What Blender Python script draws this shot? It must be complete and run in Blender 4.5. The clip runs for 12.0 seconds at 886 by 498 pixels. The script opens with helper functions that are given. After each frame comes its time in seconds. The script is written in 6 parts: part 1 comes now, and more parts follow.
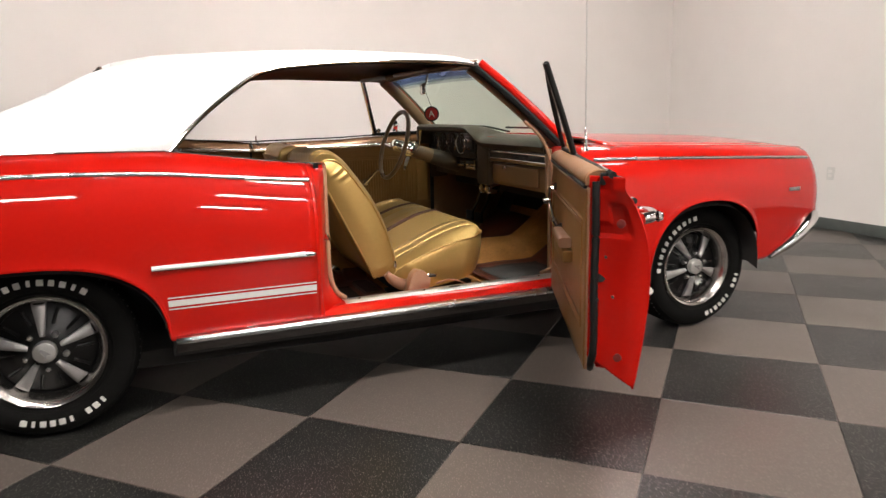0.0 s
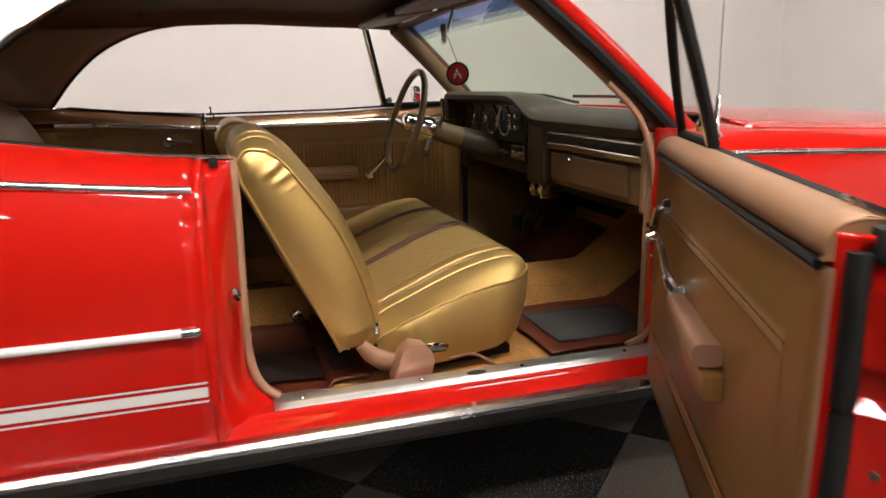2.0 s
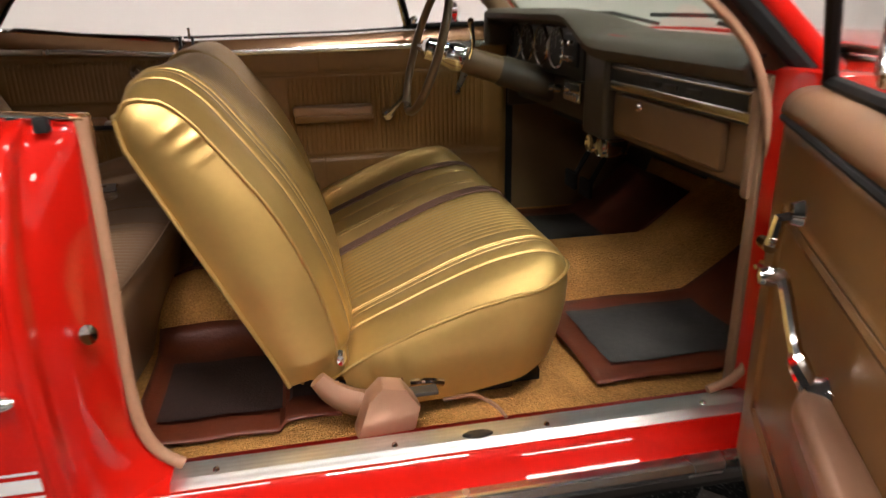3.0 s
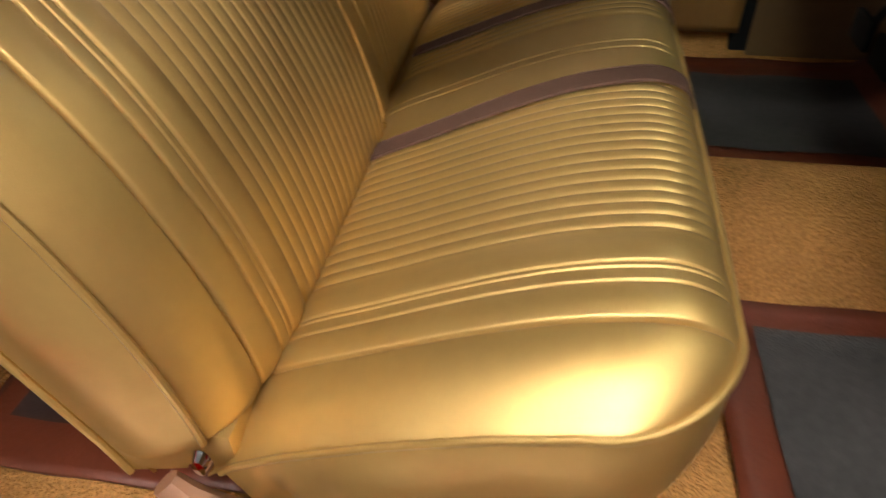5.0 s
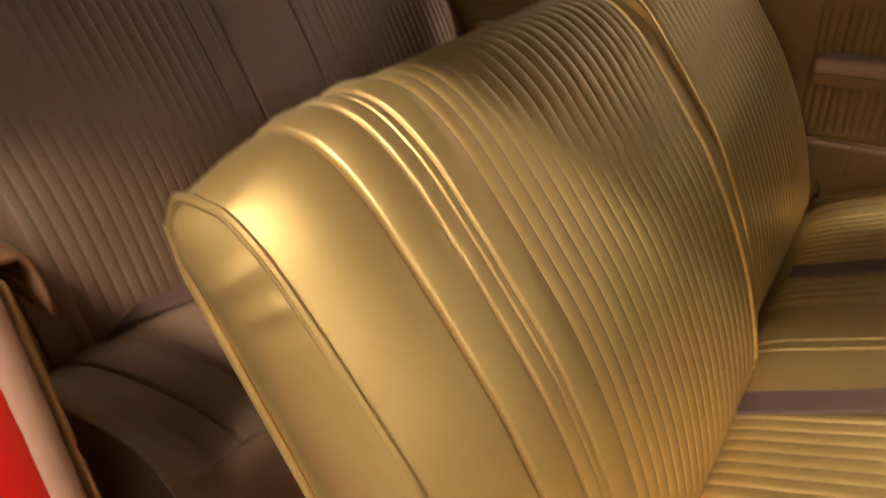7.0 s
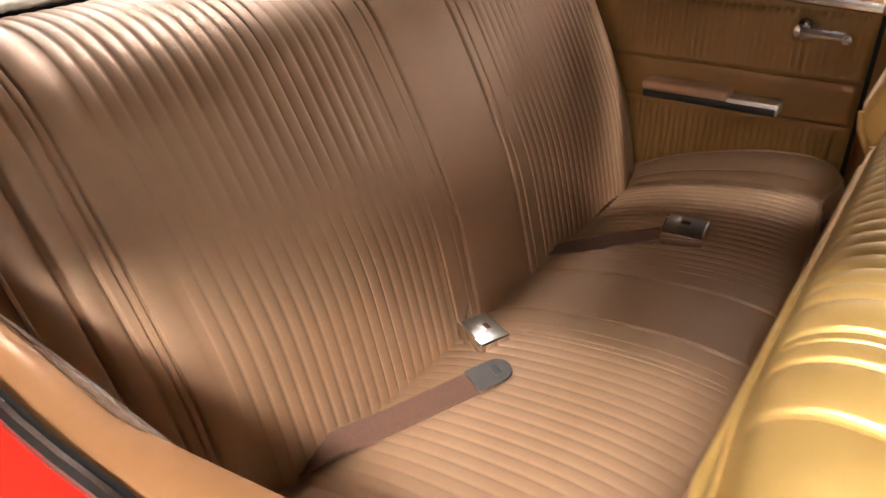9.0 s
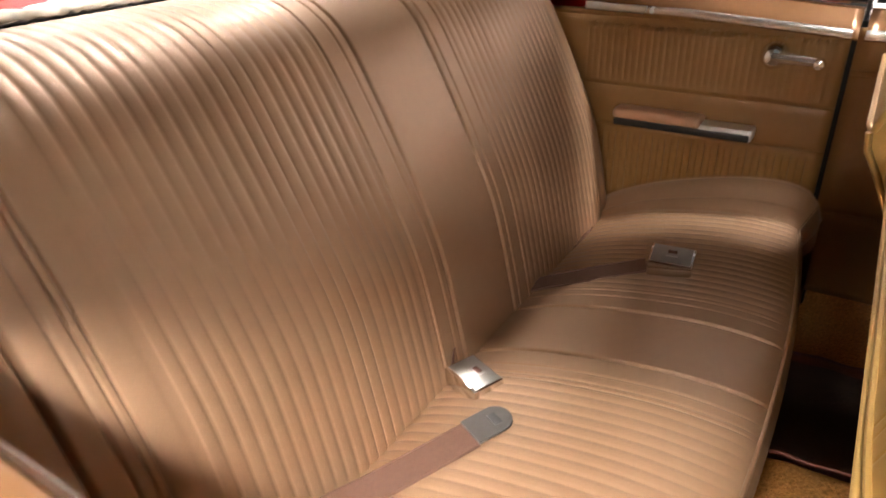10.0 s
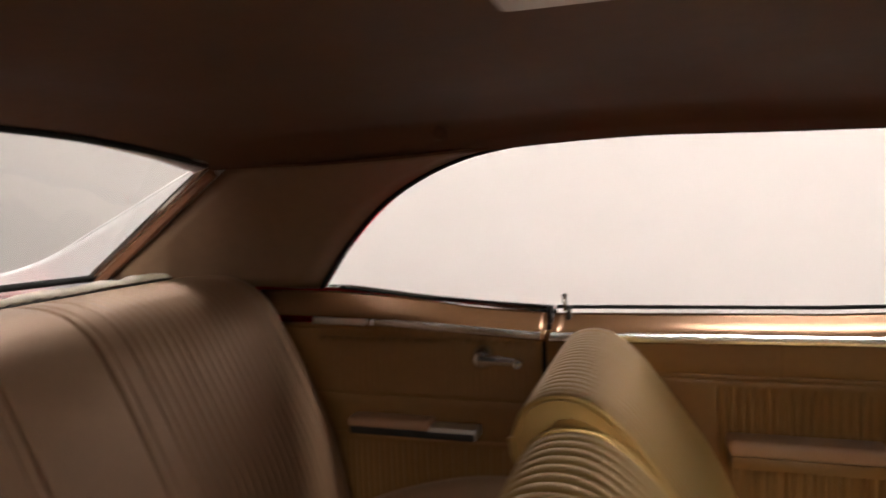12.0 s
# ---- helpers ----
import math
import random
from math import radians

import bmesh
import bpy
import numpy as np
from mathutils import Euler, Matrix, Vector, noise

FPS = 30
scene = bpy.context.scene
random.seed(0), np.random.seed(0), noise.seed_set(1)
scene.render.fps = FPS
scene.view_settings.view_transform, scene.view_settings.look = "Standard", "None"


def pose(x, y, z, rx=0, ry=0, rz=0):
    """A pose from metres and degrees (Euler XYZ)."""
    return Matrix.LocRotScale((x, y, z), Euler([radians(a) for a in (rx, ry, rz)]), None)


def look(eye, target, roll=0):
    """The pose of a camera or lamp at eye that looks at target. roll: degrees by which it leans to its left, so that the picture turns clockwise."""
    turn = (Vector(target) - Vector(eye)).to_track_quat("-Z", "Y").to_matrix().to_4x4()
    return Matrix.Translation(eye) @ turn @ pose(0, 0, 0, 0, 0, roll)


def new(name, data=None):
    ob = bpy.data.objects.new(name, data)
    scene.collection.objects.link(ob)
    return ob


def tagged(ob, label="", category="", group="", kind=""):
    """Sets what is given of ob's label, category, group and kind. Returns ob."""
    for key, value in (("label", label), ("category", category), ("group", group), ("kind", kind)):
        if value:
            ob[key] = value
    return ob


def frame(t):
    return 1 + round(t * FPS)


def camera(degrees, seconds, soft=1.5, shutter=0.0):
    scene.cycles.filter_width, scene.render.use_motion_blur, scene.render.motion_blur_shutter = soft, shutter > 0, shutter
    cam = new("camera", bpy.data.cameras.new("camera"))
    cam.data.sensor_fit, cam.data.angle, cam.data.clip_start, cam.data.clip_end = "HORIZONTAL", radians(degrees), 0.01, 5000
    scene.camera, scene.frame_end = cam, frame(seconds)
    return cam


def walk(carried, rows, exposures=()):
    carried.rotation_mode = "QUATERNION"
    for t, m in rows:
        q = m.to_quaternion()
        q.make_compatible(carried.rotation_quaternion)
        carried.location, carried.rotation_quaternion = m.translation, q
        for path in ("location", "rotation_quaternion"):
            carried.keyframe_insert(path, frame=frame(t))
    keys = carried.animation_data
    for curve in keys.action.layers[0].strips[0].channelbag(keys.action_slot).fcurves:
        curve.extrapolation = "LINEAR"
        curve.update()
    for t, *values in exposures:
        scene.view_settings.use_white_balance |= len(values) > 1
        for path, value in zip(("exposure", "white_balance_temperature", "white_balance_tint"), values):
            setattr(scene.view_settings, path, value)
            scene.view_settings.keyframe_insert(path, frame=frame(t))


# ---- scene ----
cam = camera(65.1, 12.0, soft=1.4, shutter=0.5)
PATH = [
    (0, (0.408, -3.501, 1.122), (1.16, -1.69, 0.731), -1.2),
    (0.5, (0.54, -3.226, 1.094), (1.256, -1.398, 0.709), -1.2),
    (1, (0.704, -2.94, 1.081), (1.381, -1.098, 0.694), -1.2),
    (1.5, (0.868, -2.643, 1.078), (1.515, -0.795, 0.67), -1.2),
    (2, (1.016, -2.325, 1.072), (1.602, -0.47, 0.61), -0.9),
    (2.5, (1.184, -2.036, 1.066), (1.701, -0.184, 0.516), -0.9),
    (2.7, (1.237, -1.936, 1.064), (1.705, -0.083, 0.473), -0.8),
    (4.3, (1.641, -1.171, 1.062), (1.584, 0.475, -0.073), -2.2),
    (4.5, (1.638, -1.102, 1.048), (1.567, 0.496, -0.152), -0.8),
    (5, (1.655, -0.978, 1.015), (1.38, 0.546, -0.252), -1.5),
    (5.5, (1.637, -0.923, 1.039), (1.102, 0.529, -0.228), -2.0),
    (6, (1.576, -0.88, 1.056), (0.85, 0.499, -0.198), -1.9),
    (6.5, (1.506, -0.88, 1.078), (0.659, 0.516, -0.077), -0.9),
    (7, (1.481, -0.89, 1.139), (0.476, 0.507, 0.119), -3.1),
    (7.5, (1.39, -0.901, 1.205), (0.346, 0.488, 0.214), -2.9),
    (9.3, (1.04, -0.867, 1.212), (-0.006, 0.5, 0.198), -2.2),
    (9.5, (1.015, -0.864, 1.192), (-0.003, 0.54, 0.194), -1.8),
    (10, (0.992, -0.851, 1.18), (0.051, 0.649, 0.25), -1.5),
    (10.5, (0.974, -0.826, 1.175), (0.126, 0.804, 0.384), -1.5),
    (11, (1.007, -0.806, 1.206), (0.198, 0.931, 0.634), -1.5),
    (11.5, (1.056, -0.781, 1.223), (0.324, 1.052, 0.904), -1.6),
    (12, (1.189, -0.739, 1.205), (0.587, 1.163, 1.063), -1.9),
]
EXPOSURES = [
    (0, 0.0, 6500, 10), (2.0, -0.05, 6500, 10), (2.7, 0.0, 6500, 10), (4.3, 0.2, 6500, 10), (5.0, 0.06, 6500, 10), (5.6, 0.05, 6500, 10), (6.0, 0.05, 6500, 10), (7.0, 0.2, 6500, 10),
    (7.7, 0.55, 6500, 10), (9.3, 1.83, 6500, 10), (10.5, 1.95, 6500, 10), (11.2, 1.75, 6500, 10), (11.6, 0.95, 6500, 10), (12.0, 0.24, 6500, 10),
]
walk(cam, [(t, look(eye, target, roll)) for t, eye, target, roll in PATH], EXPOSURES)

# ---- world and lamps ----
world = bpy.data.worlds.new("world")
scene.world = world
world.use_nodes = True
world.node_tree.nodes["Background"].inputs[0].default_value = (0.9, 0.95, 1.0, 1)
world.node_tree.nodes["Background"].inputs[1].default_value = 0.05


# ---- small mesh tools ----
def finish(name, bm, material, smooth=True, angle=40):
    bmesh.ops.recalc_face_normals(bm, faces=bm.faces)
    me = bpy.data.meshes.new(name)
    if smooth:
        lim = radians(angle)
        for f in bm.faces:
            f.smooth = True
        for e in bm.edges:
            if len(e.link_faces) == 2 and e.calc_face_angle(0) > lim:
                e.smooth = False
    bm.to_mesh(me)
    bm.free()
    if material:
        me.materials.append(material)
    return me


def part(name, bm, material, parent, label="", thick=0.0, smooth=True, angle=40):
    """One mesh object under a thing or a part."""
    ob = new(name, finish(name, bm, material, smooth, angle))
    ob.parent = parent
    if parent is not None:
        ob.matrix_parent_inverse = parent.matrix_world.inverted() if parent.type != "EMPTY" else Matrix.Identity(4)
    if thick:
        mod = ob.modifiers.new("thickness", "SOLIDIFY")
        mod.thickness, mod.offset = thick, -1
    if label:
        ob["label"] = label
    return ob


def thing(name, bm, material, label, category, kind="", group="", thick=0.0, smooth=True):
    ob = part(name, bm, material, None, "", thick, smooth)
    return tagged(ob, label, category, group, kind)


def empty_thing(name, label, category, kind="", group=""):
    return tagged(new(name), label, category, group, kind)


def sheet(fn, us, vs, bm=None, wrap=False):
    """A grid of quads over the two lists of parameters."""
    bm = bm or bmesh.new()
    rows = [[bm.verts.new(fn(u, v)) for v in vs] for u in us]
    for a, b in zip(rows, rows[1:]):
        n = len(vs)
        for k in range(n if wrap else n - 1):
            j = (k + 1) % n
            bm.faces.new((a[k], b[k], b[j], a[j]))
    return bm


def steps(a, b, n):
    return [a + (b - a) * k / n for k in range(n + 1)]


def lerp_table(table, x):
    """Smooth reading of a small table of (x, value...)."""
    if x <= table[0][0]:
        return table[0][1:] if len(table[0]) > 2 else table[0][1]
    for p, q in zip(table, table[1:]):
        if x <= q[0]:
            f = (x - p[0]) / (q[0] - p[0])
            if len(p) > 2:
                return tuple(a + (b - a) * f for a, b in zip(p[1:], q[1:]))
            return p[1] + (q[1] - p[1]) * f
    return table[-1][1:] if len(table[0]) > 2 else table[-1][1]


def curve(points, n):
    """n + 1 points along a Catmull-Rom curve, evenly spaced in its parameter by length."""
    P = [Vector(p) for p in points]
    P = [2 * P[0] - P[1]] + P + [2 * P[-1] - P[-2]]
    dense = []
    for a, b, c, d in zip(P, P[1:], P[2:], P[3:]):
        for k in range(16):
            t = k / 16
            dense.append(0.5 * ((2 * b) + (c - a) * t + (2 * a - 5 * b + 4 * c - d) * t * t + (3 * b - a - 3 * c + d) * t ** 3))
    dense.append(P[-2])
    far = [0.0]
    for a, b in zip(dense, dense[1:]):
        far.append(far[-1] + (b - a).length)
    out, k = [], 0
    for i in range(n + 1):
        want = far[-1] * i / n
        while k < len(far) - 2 and far[k + 1] < want:
            k += 1
        f = (want - far[k]) / max(far[k + 1] - far[k], 1e-9)
        out.append(dense[k].lerp(dense[k + 1], min(f, 1)))
    return out


def tube(points, r, sides=8, bm=None, closed=False, flat=1.0, up=(0, 0, 1)):
    """A round or flattened bar along points."""
    bm = bm or bmesh.new()
    pts = [Vector(p) for p in points]
    rings = []
    n = len(pts)
    for i, p in enumerate(pts):
        a, b = (pts[i - 1], pts[(i + 1) % n]) if closed else (pts[max(i - 1, 0)], pts[min(i + 1, n - 1)])
        t = (b - a).normalized()
        s = t.cross(Vector(up))
        s = s.normalized() if s.length > 1e-4 else t.cross(Vector((1, 0, 0.01))).normalized()
        w = s.cross(t)
        rr = r[i] if isinstance(r, (list, tuple)) else r
        rings.append([bm.verts.new(p + rr * (math.cos(2 * math.pi * k / sides) * s + flat * math.sin(2 * math.pi * k / sides) * w)) for k in range(sides)])
    pairs = list(zip(rings, rings[1:])) + ([(rings[-1], rings[0])] if closed else [])
    for a, b in pairs:
        for k in range(sides):
            j = (k + 1) % sides
            bm.faces.new((a[k], a[j], b[j], b[k]))
    if not closed:
        bm.faces.new(rings[0][::-1])
        bm.faces.new(rings[-1])
    return bm


def box(x0, x1, y0, y1, z0, z1, bevel=0.0, bm=None, seg=2, turn=None):
    b2 = bmesh.new()
    bmesh.ops.create_cube(b2, size=1)
    for v in b2.verts:
        v.co = Vector((x0 + (v.co.x + 0.5) * (x1 - x0), y0 + (v.co.y + 0.5) * (y1 - y0), z0 + (v.co.z + 0.5) * (z1 - z0)))
    if bevel:
        bmesh.ops.bevel(b2, geom=b2.edges[:], offset=bevel, segments=seg, profile=0.6, affect="EDGES")
    if turn is not None:
        bmesh.ops.transform(b2, matrix=turn, verts=b2.verts)
    if bm is None:
        return b2
    me = bpy.data.meshes.new("tmp")
    b2.to_mesh(me)
    b2.free()
    bm.from_mesh(me)
    bpy.data.meshes.remove(me)
    return bm


def lathe(profile, m, n=48, bm=None):
    """Turns (radius, height) pairs round the z axis of the pose m."""
    bm = bm or bmesh.new()
    rings = [[bm.verts.new(m @ Vector((r * math.cos(2 * math.pi * k / n), r * math.sin(2 * math.pi * k / n), h))) for k in range(n)] for r, h in profile]
    for a, b in zip(rings, rings[1:]):
        for k in range(n):
            j = (k + 1) % n
            bm.faces.new((a[k], a[j], b[j], b[k]))
    return bm


def prism(outline, lo, hi, m=None, bevel=0.0, bm=None):
    """An upright solid over a flat outline, from lo to hi along z, then posed by m."""
    b2 = bmesh.new()
    low = [b2.verts.new((x, y, lo)) for x, y in outline]
    top = [b2.verts.new((x, y, hi)) for x, y in outline]
    b2.faces.new(low[::-1])
    b2.faces.new(top)
    for k in range(len(outline)):
        j = (k + 1) % len(outline)
        b2.faces.new((low[k], low[j], top[j], top[k]))
    if bevel:
        bmesh.ops.recalc_face_normals(b2, faces=b2.faces)
        bmesh.ops.bevel(b2, geom=b2.edges[:], offset=bevel, segments=2, profile=0.6, affect="EDGES")
    if m is not None:
        bmesh.ops.transform(b2, matrix=m, verts=b2.verts)
    if bm is None:
        return b2
    me = bpy.data.meshes.new("tmp")
    b2.to_mesh(me)
    b2.free()
    bm.from_mesh(me)
    bpy.data.meshes.remove(me)
    return bm


# ---- materials ----
def surface(name, colour, rough=0.5, metal=0.0, vary=0.12, grain=40.0, stain=3.0, bump=0.0, bump_scale=300.0, coat=0.0, sheen=0.0, spec=0.5, rough_vary=0.1, stretch=(1, 1, 1), coat_rough=0.07):
    """A painted, padded or woven surface: base colour varied at two scales, with fine relief."""
    m = bpy.data.materials.new(name)
    m.use_nodes = True
    nt = m.node_tree
    nodes, link = nt.nodes, nt.links.new
    bsdf = nodes["Principled BSDF"]
    co = nodes.new("ShaderNodeTexCoord")
    mp = nodes.new("ShaderNodeMapping")
    mp.inputs["Scale"].default_value = stretch
    link(co.outputs["Object"], mp.inputs[0])

    def noise_at(scale, detail):
        t = nodes.new("ShaderNodeTexNoise")
        t.inputs["Scale"].default_value, t.inputs["Detail"].default_value = scale, detail
        link(mp.outputs[0], t.inputs["Vector"])
        return t.outputs["Fac"]

    big, small = noise_at(stain, 4), noise_at(grain, 6)
    add = nodes.new("ShaderNodeMath")
    add.operation = "ADD"
    link(big, add.inputs[0]), link(small, add.inputs[1])
    ramp = nodes.new("ShaderNodeMapRange")
    ramp.inputs["From Min"].default_value, ramp.inputs["From Max"].default_value = 0.6, 1.4
    ramp.inputs["To Min"].default_value, ramp.inputs["To Max"].default_value = 1 - vary, 1 + vary
    link(add.outputs[0], ramp.inputs["Value"])
    mul = nodes.new("ShaderNodeVectorMath")
    mul.operation = "SCALE"
    mul.inputs[0].default_value = colour
    link(ramp.outputs[0], mul.inputs["Scale"])
    link(mul.outputs[0], bsdf.inputs["Base Color"])
    rr = nodes.new("ShaderNodeMapRange")
    rr.inputs["From Min"].default_value, rr.inputs["From Max"].default_value = 0.3, 0.7
    rr.inputs["To Min"].default_value, rr.inputs["To Max"].default_value = max(rough - rough_vary * rough, 0.02), min(rough + rough_vary * rough, 1)
    link(big, rr.inputs["Value"])
    link(rr.outputs[0], bsdf.inputs["Roughness"])
    bsdf.inputs["Metallic"].default_value = metal
    bsdf.inputs["Specular IOR Level"].default_value = spec
    bsdf.inputs["Coat Weight"].default_value = coat
    bsdf.inputs["Coat Roughness"].default_value = coat_rough
    bsdf.inputs["Sheen Weight"].default_value = sheen
    if bump:
        b = nodes.new("ShaderNodeBump")
        b.inputs["Strength"].default_value, b.inputs["Distance"].default_value = min(bump, 1), 0.002 * max(bump, 1)
        link(noise_at(bump_scale, 3), b.inputs["Height"])
        link(b.outputs[0], bsdf.inputs["Normal"])
    return m


def glass(name, colour=(1, 1, 1), rough=0.0):
    """A thin pane: clear with a mirror-like surface."""
    m = bpy.data.materials.new(name)
    m.use_nodes = True
    nt = m.node_tree
    nt.nodes.remove(nt.nodes["Principled BSDF"])
    clear, gloss, mix, fres = (nt.nodes.new(k) for k in ("ShaderNodeBsdfTransparent", "ShaderNodeBsdfGlossy", "ShaderNodeMixShader", "ShaderNodeLayerWeight"))
    clear.inputs[0].default_value = (*colour, 1)
    gloss.inputs["Roughness"].default_value = rough
    power, scale = nt.nodes.new("ShaderNodeMath"), nt.nodes.new("ShaderNodeMath")
    power.operation, scale.operation = "POWER", "MULTIPLY_ADD"
    power.inputs[1].default_value = 4.0
    scale.inputs[1].default_value, scale.inputs[2].default_value = 0.5, 0.035
    nt.links.new(fres.outputs["Facing"], power.inputs[0])
    nt.links.new(power.outputs[0], scale.inputs[0])
    nt.links.new(scale.outputs[0], mix.inputs[0])
    nt.links.new(clear.outputs[0], mix.inputs[1])
    nt.links.new(gloss.outputs[0], mix.inputs[2])
    nt.links.new(mix.outputs[0], nt.nodes["Material Output"].inputs[0])
    return m


def lamp_face(name, colour, strength):
    m = bpy.data.materials.new(name)
    m.use_nodes = True
    b = m.node_tree.nodes["Principled BSDF"]
    b.inputs["Base Color"].default_value = (0.8, 0.8, 0.8, 1)
    b.inputs["Emission Color"].default_value = (*colour, 1)
    b.inputs["Emission Strength"].default_value = strength
    return m


def tile_material(name, colour, fleck):
    """Vinyl floor tile: flecked body with short streaks, each tile a little different."""
    m = surface(name, colour, 0.34, vary=0.10, grain=30, stain=2, bump=0.1, bump_scale=60, spec=0.38, rough_vary=0.1)
    nt = m.node_tree
    nodes, link = nt.nodes, nt.links.new
    bsdf = nodes["Principled BSDF"]
    base = bsdf.inputs["Base Color"].links[0].from_socket
    geo = nodes.new("ShaderNodeNewGeometry")
    mp = nodes.new("ShaderNodeMapping")
    mp.inputs["Rotation"].default_value = (0, 0, radians(45))
    mp.inputs["Scale"].default_value = (200, 110, 1)
    link(geo.outputs["Position"], mp.inputs[0])
    nz = nodes.new("ShaderNodeTexNoise")
    nz.inputs["Scale"].default_value, nz.inputs["Detail"].default_value = 1.0, 3
    link(mp.outputs[0], nz.inputs["Vector"])
    rg = nodes.new("ShaderNodeMapRange")
    rg.inputs["From Min"].default_value, rg.inputs["From Max"].default_value = 0.60, 0.635
    link(nz.outputs["Fac"], rg.inputs["Value"])
    mix = nodes.new("ShaderNodeMix")
    mix.data_type = "RGBA"
    link(rg.outputs[0], mix.inputs["Factor"])
    link(base, mix.inputs["A"])
    mix.inputs["B"].default_value = (*fleck, 1)
    ob = nodes.new("ShaderNodeObjectInfo")
    rv = nodes.new("ShaderNodeMapRange")
    rv.inputs["To Min"].default_value, rv.inputs["To Max"].default_value = 0.88, 1.12
    link(ob.outputs["Random"], rv.inputs["Value"])
    sc = nodes.new("ShaderNodeVectorMath")
    sc.operation = "SCALE"
    link(mix.outputs["Result"], sc.inputs[0])
    link(rv.outputs[0], sc.inputs["Scale"])
    link(sc.outputs[0], bsdf.inputs["Base Color"])
    return m


RED = surface("red_paint", (0.48, 0.008, 0.004), 0.38, vary=0.04, grain=6, stain=1.5, coat=0.9, bump=0.035, bump_scale=5, spec=0.05, coat_rough=0.03)
WHITE_VINYL = surface("white_vinyl", (0.82, 0.81, 0.80), 0.45, vary=0.03, bump=0.3, bump_scale=700)
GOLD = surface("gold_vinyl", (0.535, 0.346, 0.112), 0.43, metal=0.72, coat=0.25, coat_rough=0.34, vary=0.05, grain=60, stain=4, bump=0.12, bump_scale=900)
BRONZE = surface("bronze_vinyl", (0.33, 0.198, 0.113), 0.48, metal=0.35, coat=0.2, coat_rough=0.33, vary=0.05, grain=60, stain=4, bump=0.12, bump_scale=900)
PANEL = surface("tan_door_vinyl", (0.25, 0.122, 0.034), 0.38, metal=0.15, coat=0.12, coat_rough=0.16, vary=0.08, grain=50, stain=4, bump=0.2, bump_scale=700)
CAP = surface("bronze_cap_paint", (0.24, 0.116, 0.051), 0.24, metal=0.45, vary=0.06, grain=60, stain=5)
DOOR_CAP = surface("satin_bronze_door_cap", (0.24, 0.118, 0.052), 0.48, metal=0.15, vary=0.06, grain=60, stain=5, bump=0.1, bump_scale=500)
PLASTIC = surface("tan_plastic", (0.36, 0.19, 0.115), 0.38, metal=0.3, vary=0.08, grain=40, stain=8)
CARPET = surface("gold_carpet", (0.47, 0.23, 0.072), 0.95, vary=0.6, grain=210, stain=6, bump=5.0, bump_scale=230, spec=0.05)
OXBLOOD = surface("oxblood_rubber", (0.105, 0.022, 0.008), 0.45, vary=0.25, grain=30, stain=6, bump=0.4, bump_scale=120)
GREY_MAT = surface("worn_grey_rubber", (0.036, 0.033, 0.031), 0.7, vary=0.45, grain=60, stain=9, bump=0.6, bump_scale=260)
DARK_MAT = surface("worn_dark_brown_rubber", (0.030, 0.015, 0.012), 0.6, vary=0.4, grain=50, stain=7, bump=0.5, bump_scale=200)
DASH = surface("dark_brown_pad", (0.045, 0.029, 0.017), 0.5, vary=0.1, grain=60, bump=0.4, bump_scale=500)
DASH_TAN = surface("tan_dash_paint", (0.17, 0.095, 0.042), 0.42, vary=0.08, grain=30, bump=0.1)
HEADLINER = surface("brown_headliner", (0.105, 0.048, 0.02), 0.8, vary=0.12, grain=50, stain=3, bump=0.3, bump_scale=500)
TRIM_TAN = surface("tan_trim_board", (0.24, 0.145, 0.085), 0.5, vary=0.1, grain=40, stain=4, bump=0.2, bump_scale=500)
WINDLACE = surface("tan_windlace", (0.32, 0.17, 0.098), 0.6, vary=0.1, grain=90)
BELT = surface("mauve_brown_webbing", (0.125, 0.068, 0.048), 0.8, spec=0.05, vary=0.15, grain=200, bump=0.6, bump_scale=900)
DULL_STEEL = surface("dull_belt_steel", (0.07, 0.063, 0.058), 0.5, metal=0.6, vary=0.15, grain=60)
BUCKLE_PLATE = surface("brushed_buckle_plate", (0.40, 0.385, 0.37), 0.32, metal=1.0, vary=0.1, grain=70)
CHROME = surface("chrome", (0.78, 0.77, 0.75), 0.09, metal=1.0, vary=0.04, grain=20, rough_vary=0.4)
BRIGHT = surface("bright_trim", (0.80, 0.79, 0.77), 0.26, metal=1.0, vary=0.05, grain=30)
ARM_PAD = surface("light_tan_armrest_vinyl", (0.45, 0.255, 0.145), 0.4, vary=0.06, grain=50, bump=0.1, bump_scale=600)
STEEL = surface("brushed_aluminium", (0.74, 0.73, 0.71), 0.42, metal=1.0, vary=0.08, grain=60, stretch=(1, 12, 12))
WHEEL_GREY = surface("wheel_grey_paint", (0.34, 0.33, 0.325), 0.36, metal=0.5, vary=0.08)
WHEEL_BLACK = surface("gloss_black_wheel", (0.005, 0.005, 0.005), 0.28, vary=0.15, spec=0.35)
RIM_STEEL = surface("polished_trim_ring", (0.44, 0.41, 0.385), 0.24, metal=1.0, vary=0.1, grain=20)
BLACK = surface("black_paint", (0.012, 0.012, 0.012), 0.35, vary=0.15)
RUBBER = surface("black_rubber", (0.009, 0.0088, 0.0085), 0.65, spec=0.25, vary=0.2, grain=30, bump=0.2, bump_scale=200)
TYRE = surface("tyre_rubber", (0.006, 0.0058, 0.0055), 0.75, spec=0.08, vary=0.25, grain=20, bump=0.2, bump_scale=120)
LETTER = surface("raised_white_lettering", (0.66, 0.64, 0.60), 0.6, vary=0.12, grain=80)
